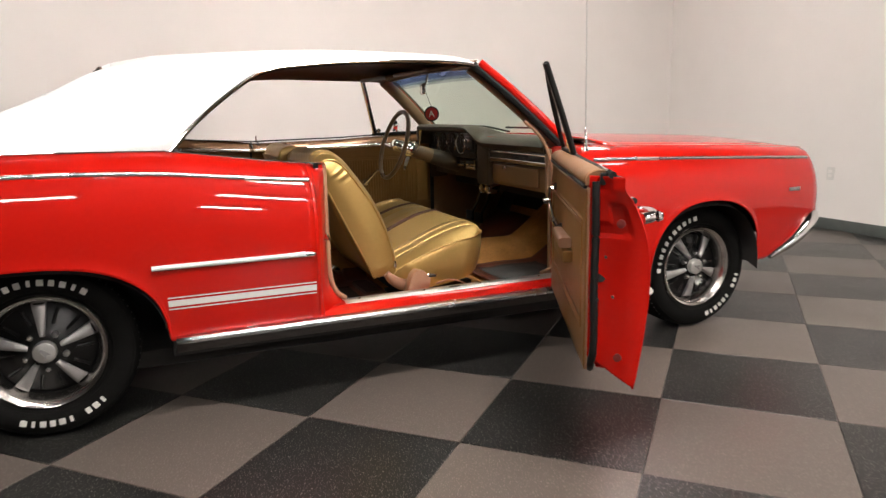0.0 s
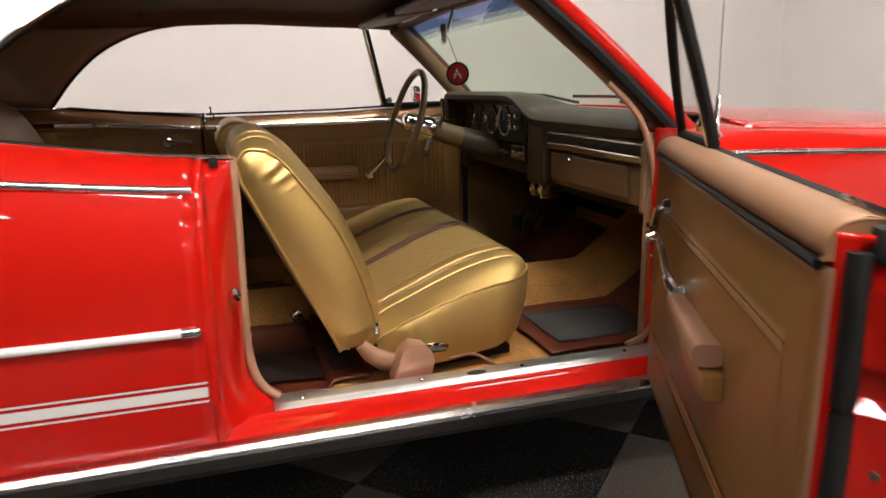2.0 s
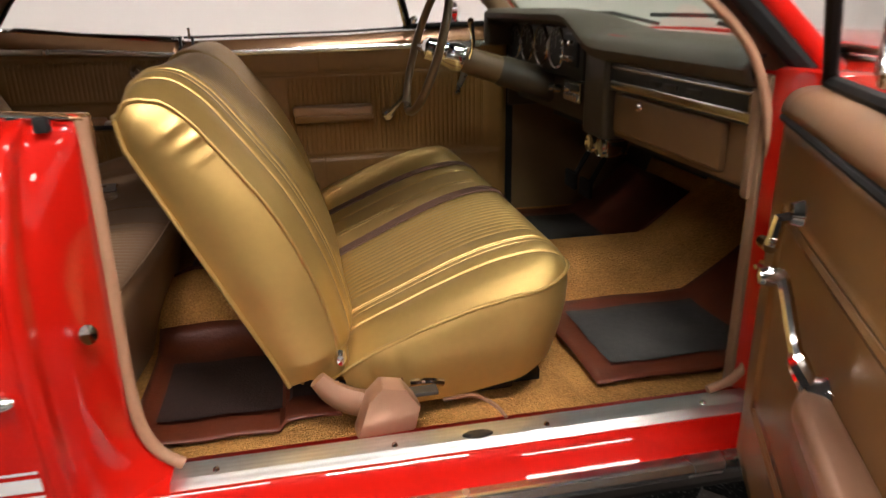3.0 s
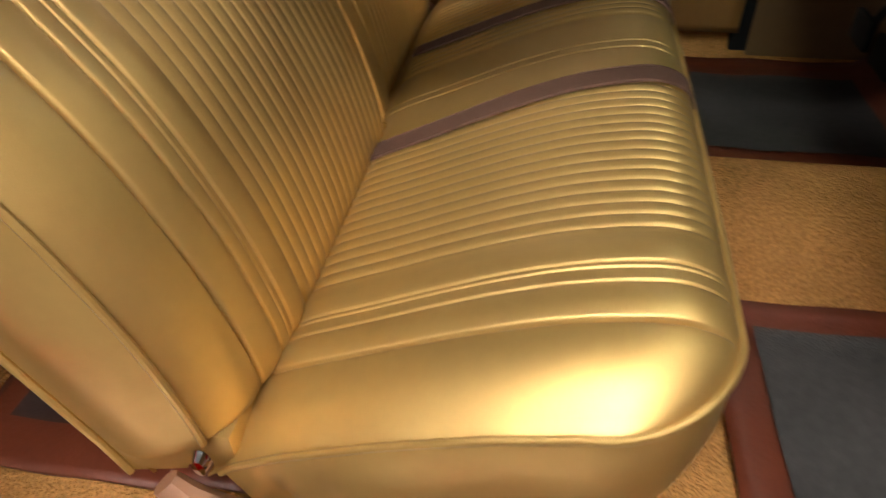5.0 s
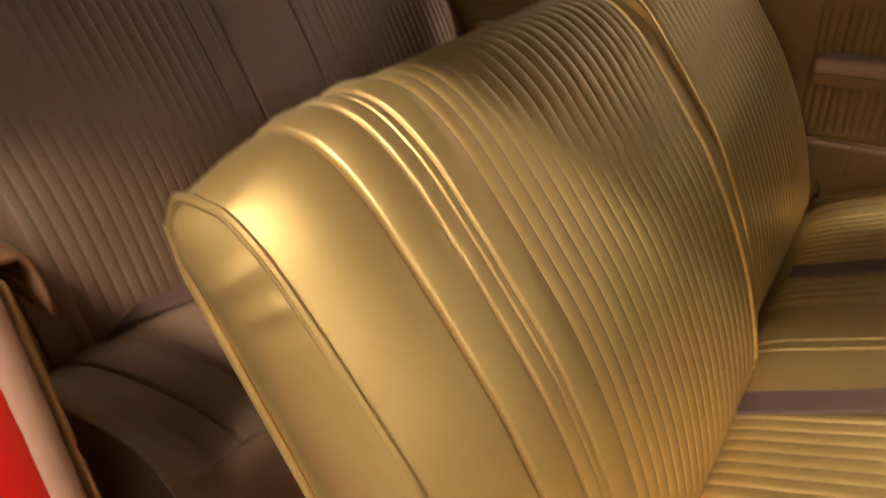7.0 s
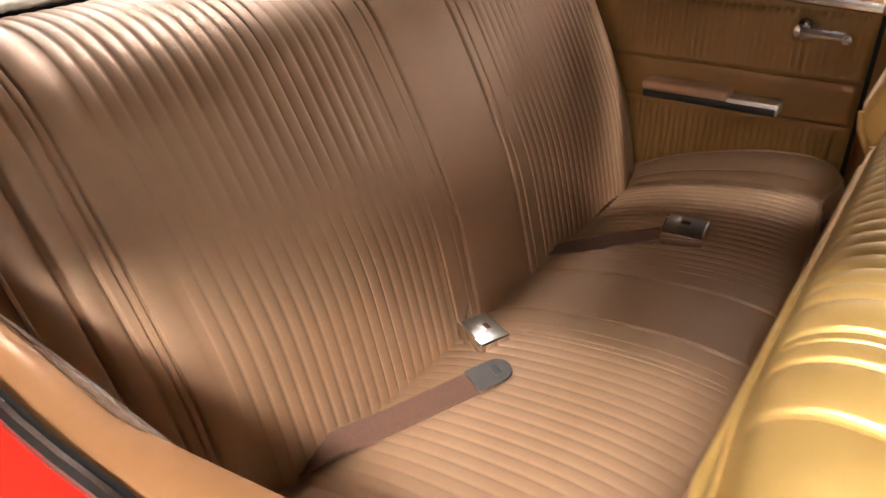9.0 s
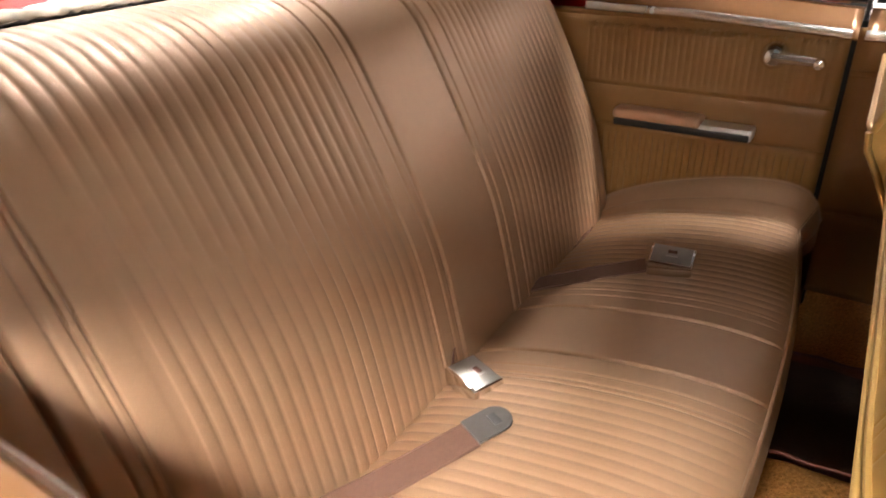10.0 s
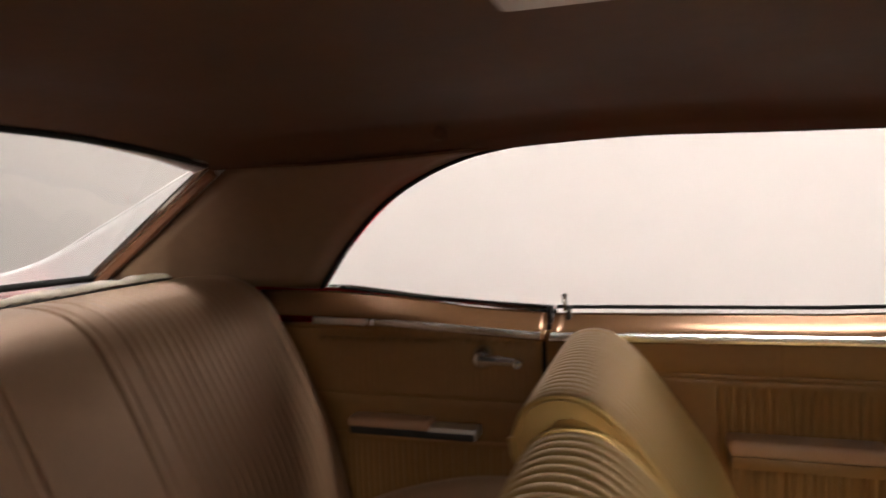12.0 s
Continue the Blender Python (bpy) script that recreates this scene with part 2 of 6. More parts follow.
STRIPE = surface("white_stripe", (0.72, 0.70, 0.69), 0.35, vary=0.03, coat=0.6)
GARNISH = surface("red_brown_garnish", (0.22, 0.10, 0.055), 0.4, vary=0.1, grain=40)
STOP_RED = surface("dark_red_rubber", (0.16, 0.012, 0.010), 0.6, vary=0.15, grain=40)
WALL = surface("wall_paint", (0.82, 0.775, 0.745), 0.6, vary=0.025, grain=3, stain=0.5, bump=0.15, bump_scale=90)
# near-black, so the walls out of view send back little light
UNSEEN_WALL = surface("unseen_dark_wall", (0.044, 0.0429, 0.0418), 0.7, vary=0.05, grain=3, stain=0.5)
CEIL = surface("ceiling_paint", (0.0715, 0.0699, 0.0682), 0.8, vary=0.03, grain=8, stain=0.6)
BASE = surface("grey_green_baseboard", (0.085, 0.095, 0.09), 0.45, vary=0.15, grain=12)
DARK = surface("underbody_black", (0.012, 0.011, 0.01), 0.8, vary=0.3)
DOME = surface("aged_cream_plastic", (0.42, 0.33, 0.22), 0.45, vary=0.05)
OUTLET = surface("outlet_plastic", (0.72, 0.69, 0.66), 0.4, vary=0.03)
TORN = surface("cracked_cream_shelf_edge", (0.74, 0.66, 0.55), 0.7, vary=0.25, grain=45, stain=14, bump=1.0, bump_scale=90)
SHELF = surface("brown_parcel_shelf", (0.05, 0.03, 0.02), 0.8, vary=0.2, grain=40, bump=0.4)
TAG_RED = surface("red_card", (0.5, 0.03, 0.03), 0.4, vary=0.05)
WHITE = surface("white_print", (0.8, 0.78, 0.75), 0.5, vary=0.04)
GAUGE = surface("gauge_face", (0.008, 0.008, 0.008), 0.5, vary=0.2)
WHEEL_PLASTIC = surface("bronze_steering_rim", (0.20, 0.125, 0.07), 0.3, metal=0.2, vary=0.1)
TILE_BLACK = tile_material("black_floor_tile", (0.0065, 0.0063, 0.006), (0.23, 0.22, 0.205))
TILE_GREY = tile_material("taupe_floor_tile", (0.098, 0.080, 0.069), (0.21, 0.18, 0.155))
CLEAR = glass("window_glass")
TINT = glass("tinted_windscreen", (0.70, 0.81, 0.72))
BAND = [glass("blue_shade_light", (0.82, 0.86, 0.90)), glass("blue_shade_middle", (0.60, 0.68, 0.86)), glass("blue_shade_deep", (0.38, 0.46, 0.80))]
VISOR = surface("brown_visor_vinyl", (0.11, 0.06, 0.032), 0.45, vary=0.1, grain=50, bump=0.2)
# ceiling lamps, all out of view; the y = -8.2 pair is added low-angle fill
STRIP_LIGHTS = [(1.8, -8.2, 130.0), (4.3, -8.2, 130.0), (-0.7, -5.0, 50.0), (1.8, -5.0, 75.0), (4.3, -5.0, 32.0), (0.5, -2.6, 55.0), (1.75, -2.5, 155.0), (4.3, -2.6, 25.0),
                (2.9, -0.6, 38.0), (-3.2, 1.35, 50.0), (-0.7, 1.35, 50.0), (1.8, 1.35, 50.0), (4.3, 1.35, 42.0)]

# ---- room ----
X0, X1, Y0, Y1, H = -7.0, 6.0, -10.0, 3.05, 3.4


def room():
    ground = box(X0 - 0.2, X1 + 0.2, Y0 - 0.2, Y1 + 0.2, -0.25, -0.012)
    floor = thing("floor", ground, DARK, "checkered floor of black and taupe vinyl tiles", "floor", "structure", smooth=False)
    thing("wall_north", box(X0 - 0.2, X1 + 0.2, Y1, Y1 + 0.2, -0.012, H), WALL, "plain warm white painted wall behind the car", "wall", "structure", smooth=False)
    thing("wall_east", box(X1, X1 + 0.2, Y0, Y1, -0.012, H), WALL, "plain warm white painted wall with a dark baseboard", "wall", "structure", smooth=False)
    # south and west walls are unseen, kept dark to limit bounce and reflections
    thing("wall_south", box(X0 - 0.2, X1 + 0.2, Y0 - 0.2, Y0, -0.012, H), UNSEEN_WALL, "unseen dark wall that closes the room and keeps bounce low", "wall", "structure", smooth=False)
    thing("wall_west", box(X0 - 0.2, X0, Y0, Y1, -0.012, H), UNSEEN_WALL, "unseen dark wall that closes the room and keeps bounce low", "wall", "structure", smooth=False)
    thing("ceiling", box(X0 - 0.2, X1 + 0.2, Y0 - 0.2, Y1 + 0.2, H, H + 0.2), CEIL, "plain grey ceiling with strip lights", "ceiling", "structure", smooth=False)
    bm = box(X1 - 0.012, X1, Y0, Y1, 0, 0.1, 0.003)
    box(X0, X1 - 0.012, Y1 - 0.012, Y1, 0, 0.1, 0.003, bm)
    thing("baseboard", bm, BASE, "dark grey green rubber baseboard along the walls", "baseboard", "structure")
    return floor


FLOOR = room()


def wall_outlet(y, z):
    ob = empty_thing("wall_outlet", "white plastic wall outlet plate on the side wall", "outlet")
    part("plate", box(X1 - 0.008, X1, y - 0.036, y + 0.036, z - 0.058, z + 0.058, 0.003), OUTLET, ob)
    for dz in (-0.02, 0.02):
        part("socket", box(X1 - 0.012, X1 - 0.007, y - 0.017, y + 0.017, z + dz - 0.014, z + dz + 0.014, 0.003), WALL, ob)


def strip_light(x, y, strength, length, width, group):
    ob = empty_thing("strip_light", "long white strip light added on the unseen ceiling", "light", group=group)
    part("housing", box(x - length / 2 - 0.03, x + length / 2 + 0.03, y - width / 2 - 0.03, y + width / 2 + 0.03, H - 0.06, H - 0.001, 0.01), CEIL, ob)
    part("diffuser", box(x - length / 2, x + length / 2, y - width / 2, y + width / 2, H - 0.075, H - 0.058, 0.005), lamp_face("lamp_diffuser", (1.0, 0.94, 0.88), strength), ob)
    return ob


for lamp_x, lamp_y, lamp_strength in STRIP_LIGHTS:
    strip_light(lamp_x, lamp_y, lamp_strength, 0.9, 0.3, "ceiling strip lights")

# ---- the car: x runs forward from the rear axle, y = 0 is the middle ----
CAR = empty_thing("car", "red hardtop coupe, white vinyl roof, passenger door standing open", "car")
BELT_TOP = [(-1.2, 0.98), (-0.5, 1.0), (-0.05, 1.003), (0.2, 1.001), (0.47, 0.996), (0.66, 0.972), (1.0, 0.93), (1.5, 0.925), (2.1, 0.94), (2.3, 0.945), (2.78, 0.93), (3.2, 0.914), (3.53, 0.899), (3.66, 0.890), (3.75, 0.882)]
SECTION = [(0, 0.885), (0.07, 0.902), (0.27, 0.922), (0.45, 0.934), (0.58, 0.936), (0.70, 0.929), (0.80, 0.912), (0.88, 0.889), (0.94, 0.862), (0.975, 0.835), (1.0, 0.795)]


def smooth_table(table):
    xs, ys = [p[0] for p in table], [p[1] for p in table]
    pts = curve([(x, y, 0) for x, y in table], 160)
    return [(p.x, p.y) for p in pts]


BELT_TOP = smooth_table(BELT_TOP)
SECTION = smooth_table(SECTION)


def top_z(x):
    return lerp_table(BELT_TOP, x)


def side_y(x, z):
    """Half width of the body at a place along it and a height."""
    y = lerp_table(SECTION, (z - 0.28) / (top_z(x) - 0.28))
    if x > 3.0:
        y -= 0.07 * ((x - 3.0) / 0.7) ** 2
    if x < -0.4:
        y -= 0.08 * ((-0.4 - x) / 0.8) ** 2
    return y


def arch(x, mid, half, low, high, power=2.6):
    d = abs(x - mid) / half
    return low + high * (1 - d ** power) ** (1 / power) if d < 1 else low


def lower_edge(x):
    if abs(x + 0.05) < 0.468:
        return arch(x, -0.05, 0.468, 0.30, 0.335)
    if abs(x - 2.88) < 0.34:
        return max(arch(x, 2.88, 0.34, 0.32, 0.35, 2.4), 0.32)
    if x > 3.22:
        return 0.335 if x < 3.30 else 0.335 + (x - 3.30) * 0.52
    return 0.325


def panel_columns(x0, x1):
    xs = set(steps(x0, x1, int((x1 - x0) / 0.03)))
    for mid, half in ((-0.05, 0.468), (2.88, 0.34)):
        for k in range(49):
            x = mid - half * math.cos(math.pi * k / 48)
            if x0 < x < x1:
                xs.add(x)
        for x in (mid - half - 1e-4, mid + half + 1e-4):
            if x0 < x < x1:
                xs.add(x)
    xs = sorted(xs)
    return [x for k, x in enumerate(xs) if k in (0, len(xs) - 1) or x - xs[k - 1] > 5e-5]


def body_side(x0, x1, s):
    """Skin of one side between two places; s is -1 on the passenger side."""
    def at(x, v):
        lo, hi = lower_edge(x), top_z(x)
        z = lo + (hi - lo) * v
        y = side_y(x, z)
        near = max(0.0, 1 - (z - lo) / 0.05)
        if abs(x + 0.05) < 0.5 or abs(x - 2.88) < 0.37:
            y += 0.010 * near ** 2
        return (x, s * y, z)
    vs = [k / 36 for k in range(33)] + [0.925, 0.945, 0.96, 0.975, 0.985, 0.993, 1.0]
    return sheet(at, panel_columns(x0, x1), vs)


def arch_liner(mid, half, low, high, s, power):
    """Black wheel housing behind the arch."""
    def at(a, v):
        t = math.pi * a
        c, q = math.cos(t), math.sin(t)
        x = mid - half * 1.0 * math.copysign(abs(c) ** (2 / power), c)
        z = low + high * abs(q) ** (2 / power)
        return (x, s * (0.925 - 0.40 * v), z + 0.004 + 0.03 * min(v * 8, 1))
    return sheet(at, steps(0, 1, 40), steps(0, 1, 6))


def trim_line(x0, x1, zf, s, proud, n=60):
    """A moulded strip along the side: points of its middle line."""
    return [(x, s * (side_y(x, zf(x)) + proud), zf(x)) for x in steps(x0, x1, n)]


def build_body():
    part("quarter_panel", body_side(-1.15, 0.957, -1), RED, CAR, "glossy red rear quarter panel", thick=0.006)
    part("quarter_panel", body_side(-1.15, 0.975, 1), RED, CAR, "glossy red rear quarter panel", thick=0.006)
    part("front_fender", body_side(2.105, 3.66, -1), RED, CAR, "glossy red front fender", thick=0.006)
    part("front_fender", body_side(2.105, 3.66, 1), RED, CAR, "glossy red front fender", thick=0.006)
    part("closed_door", body_side(0.981, 2.099, 1), RED, CAR, "closed red driver door", thick=0.006)
    for s in (-1, 1):
        part("wheel_housing", arch_liner(-0.05, 0.462, 0.28, 0.335, s, 2.6), DARK, CAR)
        part("wheel_housing", arch_liner(2.88, 0.335, 0.29, 0.35, s, 2.4), DARK, CAR)
    # hood, cowl and rear deck
    def hood(x, v):
        y = v * (side_y(x, top_z(x)) - 0.012)
        crown = 0.042 * (1 - abs(v) ** 2.2) - 0.006 * math.exp(-((abs(v) - 0.93) / 0.03) ** 2)
        return (x, y, top_z(x) + 0.002 + crown * (1 if x < 3.5 else max(0, 1 - (x - 3.5) / 0.3)))
    part("hood", sheet(hood, steps(2.42, 3.70, 30), steps(-1, 1, 60)), RED, CAR, "long red hood", thick=0.008)
    def cowl(x, v):
        y = v * (side_y(x, top_z(x)) - 0.006)
        return (x, y, top_z(x) - 0.004 + 0.043 * (1 - abs(v) ** 2.2))
    part("cowl", sheet(cowl, steps(2.11, 2.41, 10), steps(-1, 1, 40)), RED, CAR, thick=0.006)
    def deck(x, v):
        y = v * (side_y(x, top_z(x)) - 0.012)
        return (x, y, top_z(x) - 0.012 + 0.022 * (1 - v * v))
    part("trunk_lid", sheet(deck, steps(-1.14, -0.16, 20), steps(-1, 1, 40)), RED, CAR, "red trunk lid behind the rear window", thick=0.006)
    # nose and tail that close the body
    part("grille_panel", box(3.56, 3.62, -0.80, 0.80, 0.40, 0.80, 0.02), BLACK, CAR, "dark grille between the fenders")
    part("tail_panel", box(-1.16, -1.12, -0.84, 0.84, 0.34, 0.95, 0.02), RED, CAR)
    bump = [(3.32, 0.90, 0.345), (3.47, 0.905, 0.42), (3.60, 0.875, 0.50), (3.68, 0.80, 0.535), (3.72, 0.5, 0.545), (3.73, 0.0, 0.55)]
    line = curve([(x, -y, z) for x, y, z in bump] + [(x, y, z) for x, y, z in bump[-2::-1]], 80)
    part("front_bumper", tube(line, [0.014 + 0.030 * min(1, min(k, 80 - k) / 10) for k in range(81)], 14), CHROME, CAR, "chrome front bumper wrapping round the corner")
    part("underbody", box(-1.05, 3.05, -0.70, 0.70, 0.165, 0.235, 0.01), DARK, CAR)
    # rockers with a bright moulding
    for s in (-1, 1):
        def rocker(x, v):
            y, z = ((0.905, 0.341), (0.928, 0.338), (0.934, 0.328), (0.931, 0.317), (0.915, 0.311), (0.906, 0.302), (0.902, 0.276), (0.87, 0.266))[v]
            return (x, s * y, z)
        us = steps(0.432, 2.52, 40)
        part("rocker_moulding", sheet(rocker, us, range(5)), BRIGHT, CAR, "bright rocker moulding under the doors", thick=0.003)
        # darker metal here paints in the moulding's shaded underside and its floor reflection
        part("rocker_skirt", sheet(rocker, us, range(4, 8)), DULL_STEEL, CAR, "lower face of the rocker moulding, shade and floor reflection coloured in as dull grey", thick=0.003)
        for d in (0.0, 0.0085):
            part("moulding_groove", tube([(x, s * (0.9345 - d * 0.2), 0.3255 - d) for x in us], 0.0011, 6), BLACK, CAR)
        part("rocker", box(0.42, 2.53, min(s * 0.80, s * 0.9), max(s * 0.80, s * 0.9), 0.262, 0.332, 0.008), DARK, CAR)
    # chrome side trim
    quarter_line = smooth_table([(-1.14, 0.922), (-0.5, 0.934), (0.09, 0.936), (0.415, 0.925), (0.65, 0.903), (0.84, 0.884), (0.97, 0.874)])
    zt = lambda x: top_z(x) - 0.055 if x > 2 else lerp_table(quarter_line, x)
    for x0, x1 in ((-1.14, 0.953), (2.235, 3.62)):
        pts = trim_line(x0, x1, zt, -1, 0.003)
        part("belt_moulding", tube(pts, 0.0088, 10, flat=0.9, up=(0, 1, 0)), BRIGHT, CAR, "chrome beltline moulding")
        part("belt_moulding_groove", tube([(x, y - 0.0078, z) for x, y, z in pts], 0.0018, 6), BLACK, CAR)
    part("side_moulding", tube(trim_line(0.375, 0.928, lambda x: 0.603, -1, 0.004), 0.0095, 10, up=(0, 1, 0)), STRIPE, CAR, "white-filled chrome side moulding")
    part("moulding_tip", tube(trim_line(0.912, 0.950, lambda x: 0.603, -1, 0.006, 6), [0.0105, 0.0105, 0.0105, 0.0105, 0.0105, 0.009, 0.004], 10, up=(0, 1, 0)), CHROME, CAR)
    part("side_moulding", tube([(0.30, 0.93, 0.603), (0.95, 0.937, 0.603)], 0.009, 8), CHROME, CAR)
    for z0, z1 in ((0.486, 0.4905), (0.4555, 0.4785), (0.4435, 0.448)):
        bm = sheet(lambda x, z: (x, -(side_y(x, z) + 0.0015), z), steps(0.418, 0.950, 20), (z0, (z0 + z1) / 2, z1))
        part("stripe", bm, STRIPE, CAR, "thin white pinstripe" if z1 - z0 < 0.01 else "broad white stripe low on the quarter panel")
    # fender badge: plain raised bars
    badge = part("fender_badge", box(3.41, 3.50, -0.902, -0.896, 0.678, 0.682, 0.001), CHROME, CAR, "small chrome badge on the front fender")
    for k in range(3):
        x = 3.415 + k * 0.03
        part("badge_bar", box(x, x + 0.024, -side_y(x, 0.688) - 0.004, -side_y(x, 0.688) + 0.004, 0.680, 0.700, 0.002), CHROME, badge)


build_body()

# ---- roof ----
OPENING = [(0.475, 0.80, 0.999), (0.555, 0.79, 1.084), (0.648, 0.775, 1.164), (0.732, 0.752, 1.226), (0.805, 0.73, 1.271), (0.862, 0.72, 1.290), (0.92, 0.713, 1.301), (1.146, 0.706, 1.320), (1.39, 0.70, 1.326), (1.66, 0.685, 1.322), (1.79, 0.66, 1.308)]
OPENING_FAR = [(0.40, 0.775, 1.002), (0.49, 0.757, 1.113), (0.59, 0.742, 1.205), (0.69, 0.73, 1.262), (0.785, 0.72, 1.296), (0.86, 0.715, 1.311), (0.925, 0.712, 1.318), (1.15, 0.706, 1.325), (1.39, 0.70, 1.318), (1.66, 0.685, 1.310), (1.79, 0.66, 1.298)]
RIDGE_TAIL = [(-1.05, 0.66, 0.997), (-0.6, 0.64, 1.03), (-0.3, 0.60, 1.072), (-0.077, 0.573, 1.146), (0.112, 0.56, 1.228), (0.21, 0.55, 1.278), (0.30, 0.54, 1.310)]
RIDGE_TAIL_FAR = [(-1.05, 0.66, 0.997), (-0.6, 0.64, 1.03), (-0.3, 0.60, 1.082), (-0.077, 0.573, 1.166), (0.112, 0.56, 1.247), (0.21, 0.55, 1.287), (0.30, 0.54, 1.310)]
RIDGE_TOP = [(0.30, 0.54, 1.310), (0.40, 0.535, 1.335), (0.513, 0.53, 1.352), (0.833, 0.52, 1.375), (1.181, 0.52, 1.381), (1.50, 0.52, 1.371), (1.70, 0.525, 1.358), (1.80, 0.53, 1.328)]


def opening(s):
    return OPENING if s < 0 else OPENING_FAR


def roof_side(s):
    """Sail panel and roof edge on one side, from the belt and the window opening up to the ridge."""
    low = [Vector(p) for p in curve([(-1.05, 0.79, 0.995), (-0.5, 0.792, 1.003), (-0.05, 0.794, 1.005), (0.2, 0.793, 1.003), (opening(s)[0][0] - 0.035, 0.79, 0.999)], 30)[:-1] + curve(opening(s), 60)]
    ridge = curve(RIDGE_TAIL if s < 0 else RIDGE_TAIL_FAR, 30)[:-1] + curve(RIDGE_TOP, 60)
    def at(k, v):
        a, b = low[k], ridge[k]
        mid = a.lerp(b, 0.62) + Vector((0, 0.055 * min(1, (b - a).length / 0.2), 0.02 * min(1, (b - a).length / 0.2)))
        p = a.lerp(mid, v).lerp(mid.lerp(b, v), v)
        return (p.x, s * p.y, p.z)
    return sheet(at, range(len(low)), steps(0, 1, 14))


def crown_z(x, v, drop=0.0):
    ez = lerp_table([(p.x, p.z) for p in RIDGE_CURVE], x)
    return ez + (0.020 + 0.02 * max(0.0, 1 - abs(x - 0.3) / 0.5)) * (1 - v * v) - drop


RIDGE_CURVE = curve(RIDGE_TOP, 80)


def build_roof():
    for s in (-1, 1):
        part("roof_side", roof_side(s), WHITE_VINYL, CAR, "white vinyl sail panel and roof edge", thick=0.006)
        ridge = curve(RIDGE_TAIL if s < 0 else RIDGE_TAIL_FAR, 30)
        base = curve([(-1.05, 0.62, 0.985), (-0.6, 0.60, 0.99), (-0.3, 0.575, 1.01), (-0.07, 0.555, 1.048), (0.08, 0.553, 1.165), (0.215, 0.548, 1.276)], 30)
        part("sail_inner_face", sheet(lambda k, v: tuple(Vector((1, s, 1)) * ridge[k].lerp(base[k], v)), range(31), steps(0, 1, 5)), WHITE_VINYL, CAR, thick=0.004)
        lowtrim = [(x, s * 0.80, z + 0.001) for x, z in ((-1.05, 0.992), (-0.5, 1.0), (-0.05, 1.004), (0.2, 1.002), (0.46, 0.997))]
        part("vinyl_edge_trim", tube(curve(lowtrim, 30), 0.006, 8), CHROME, CAR, "thin chrome strip under the vinyl")
        rail = [Vector((p.x, s * (p.y + 0.004), p.z - 0.004)) for p in curve(opening(s), 60)]
        part("drip_rail", tube([p + Vector((0, s * 0.004, 0.004)) for p in rail], 0.0055, 8), CHROME, CAR, "chrome drip rail over the side windows")
        part("weatherstrip", tube([p - Vector((0, s * 0.014, -0.002)) for p in rail], 0.009 if s < 0 else 0.006, 8), RUBBER, CAR, "black rubber weatherstrip round the window opening")
    def top(x, v):
        r = min(RIDGE_CURVE, key=lambda p: abs(p.x - x))
        return (x + (0.03 if x > 1.7 else 0) * (1 - v * v) - (0.01 if x < 0.34 else 0) * (1 - v * v), v * r.y, crown_z(x, v))
    xs = [p.x for p in RIDGE_CURVE]
    part("roof_top", sheet(top, xs, steps(-1, 1, 30)), WHITE_VINYL, CAR, "white vinyl roof", thick=0.006)
    part("roof_rear_edge", sheet(lambda v, d: (lambda p: (p[0] - (0.070 - 0.03 * (1 - v * v)) * d, p[1] * (1 + 0.02 * d), p[2] - (0.030 - 0.016 * (1 - v * v)) * d))(top(xs[0], v)), steps(-1, 1, 30), steps(0, 1, 4)), WHITE_VINYL, CAR, thick=0.006)
    # headliner below
    def lining(x, v):
        w = max(0.0, (abs(v) - 0.8) / 0.2)
        line = LINES[1 if v > 0 else -1]
        lo = lerp_table([(p.x, p.z) for p in line], x)
        wide = lerp_table([(p.x, p.y) for p in line], x) - 0.012
        z = crown_z(x, v * 0.8, 0.026 - 0.014 * max(0.0, 1 - (x - 0.25) / 0.3)) * (1 - w ** 2.2) + (lo - 0.002) * w ** 2.2
        return (x, v * wide, min(z, crown_z(x, min(abs(v), 0.9), 0.012)))
    LINES = {s: [Vector((0.20, 0.55, 1.292)), Vector((0.50, 0.605, 1.283))] + [Vector(p) for p in opening(s)[5:]] for s in (-1, 1)}
    part("headliner", sheet(lining, steps(0.25, 1.80, 50), steps(-1, 1, 40)), HEADLINER, CAR, "dark brown cloth headliner", thick=0.004)
    for x in (0.45, 0.72, 1.0, 1.28, 1.55):
        part("headliner_seam", tube([tuple(Vector(lining(x, v)) + Vector((0, 0, 0.0012))) for v in steps(-0.97, 0.97, 40)], 0.0035, 6), HEADLINER, CAR)


build_roof()


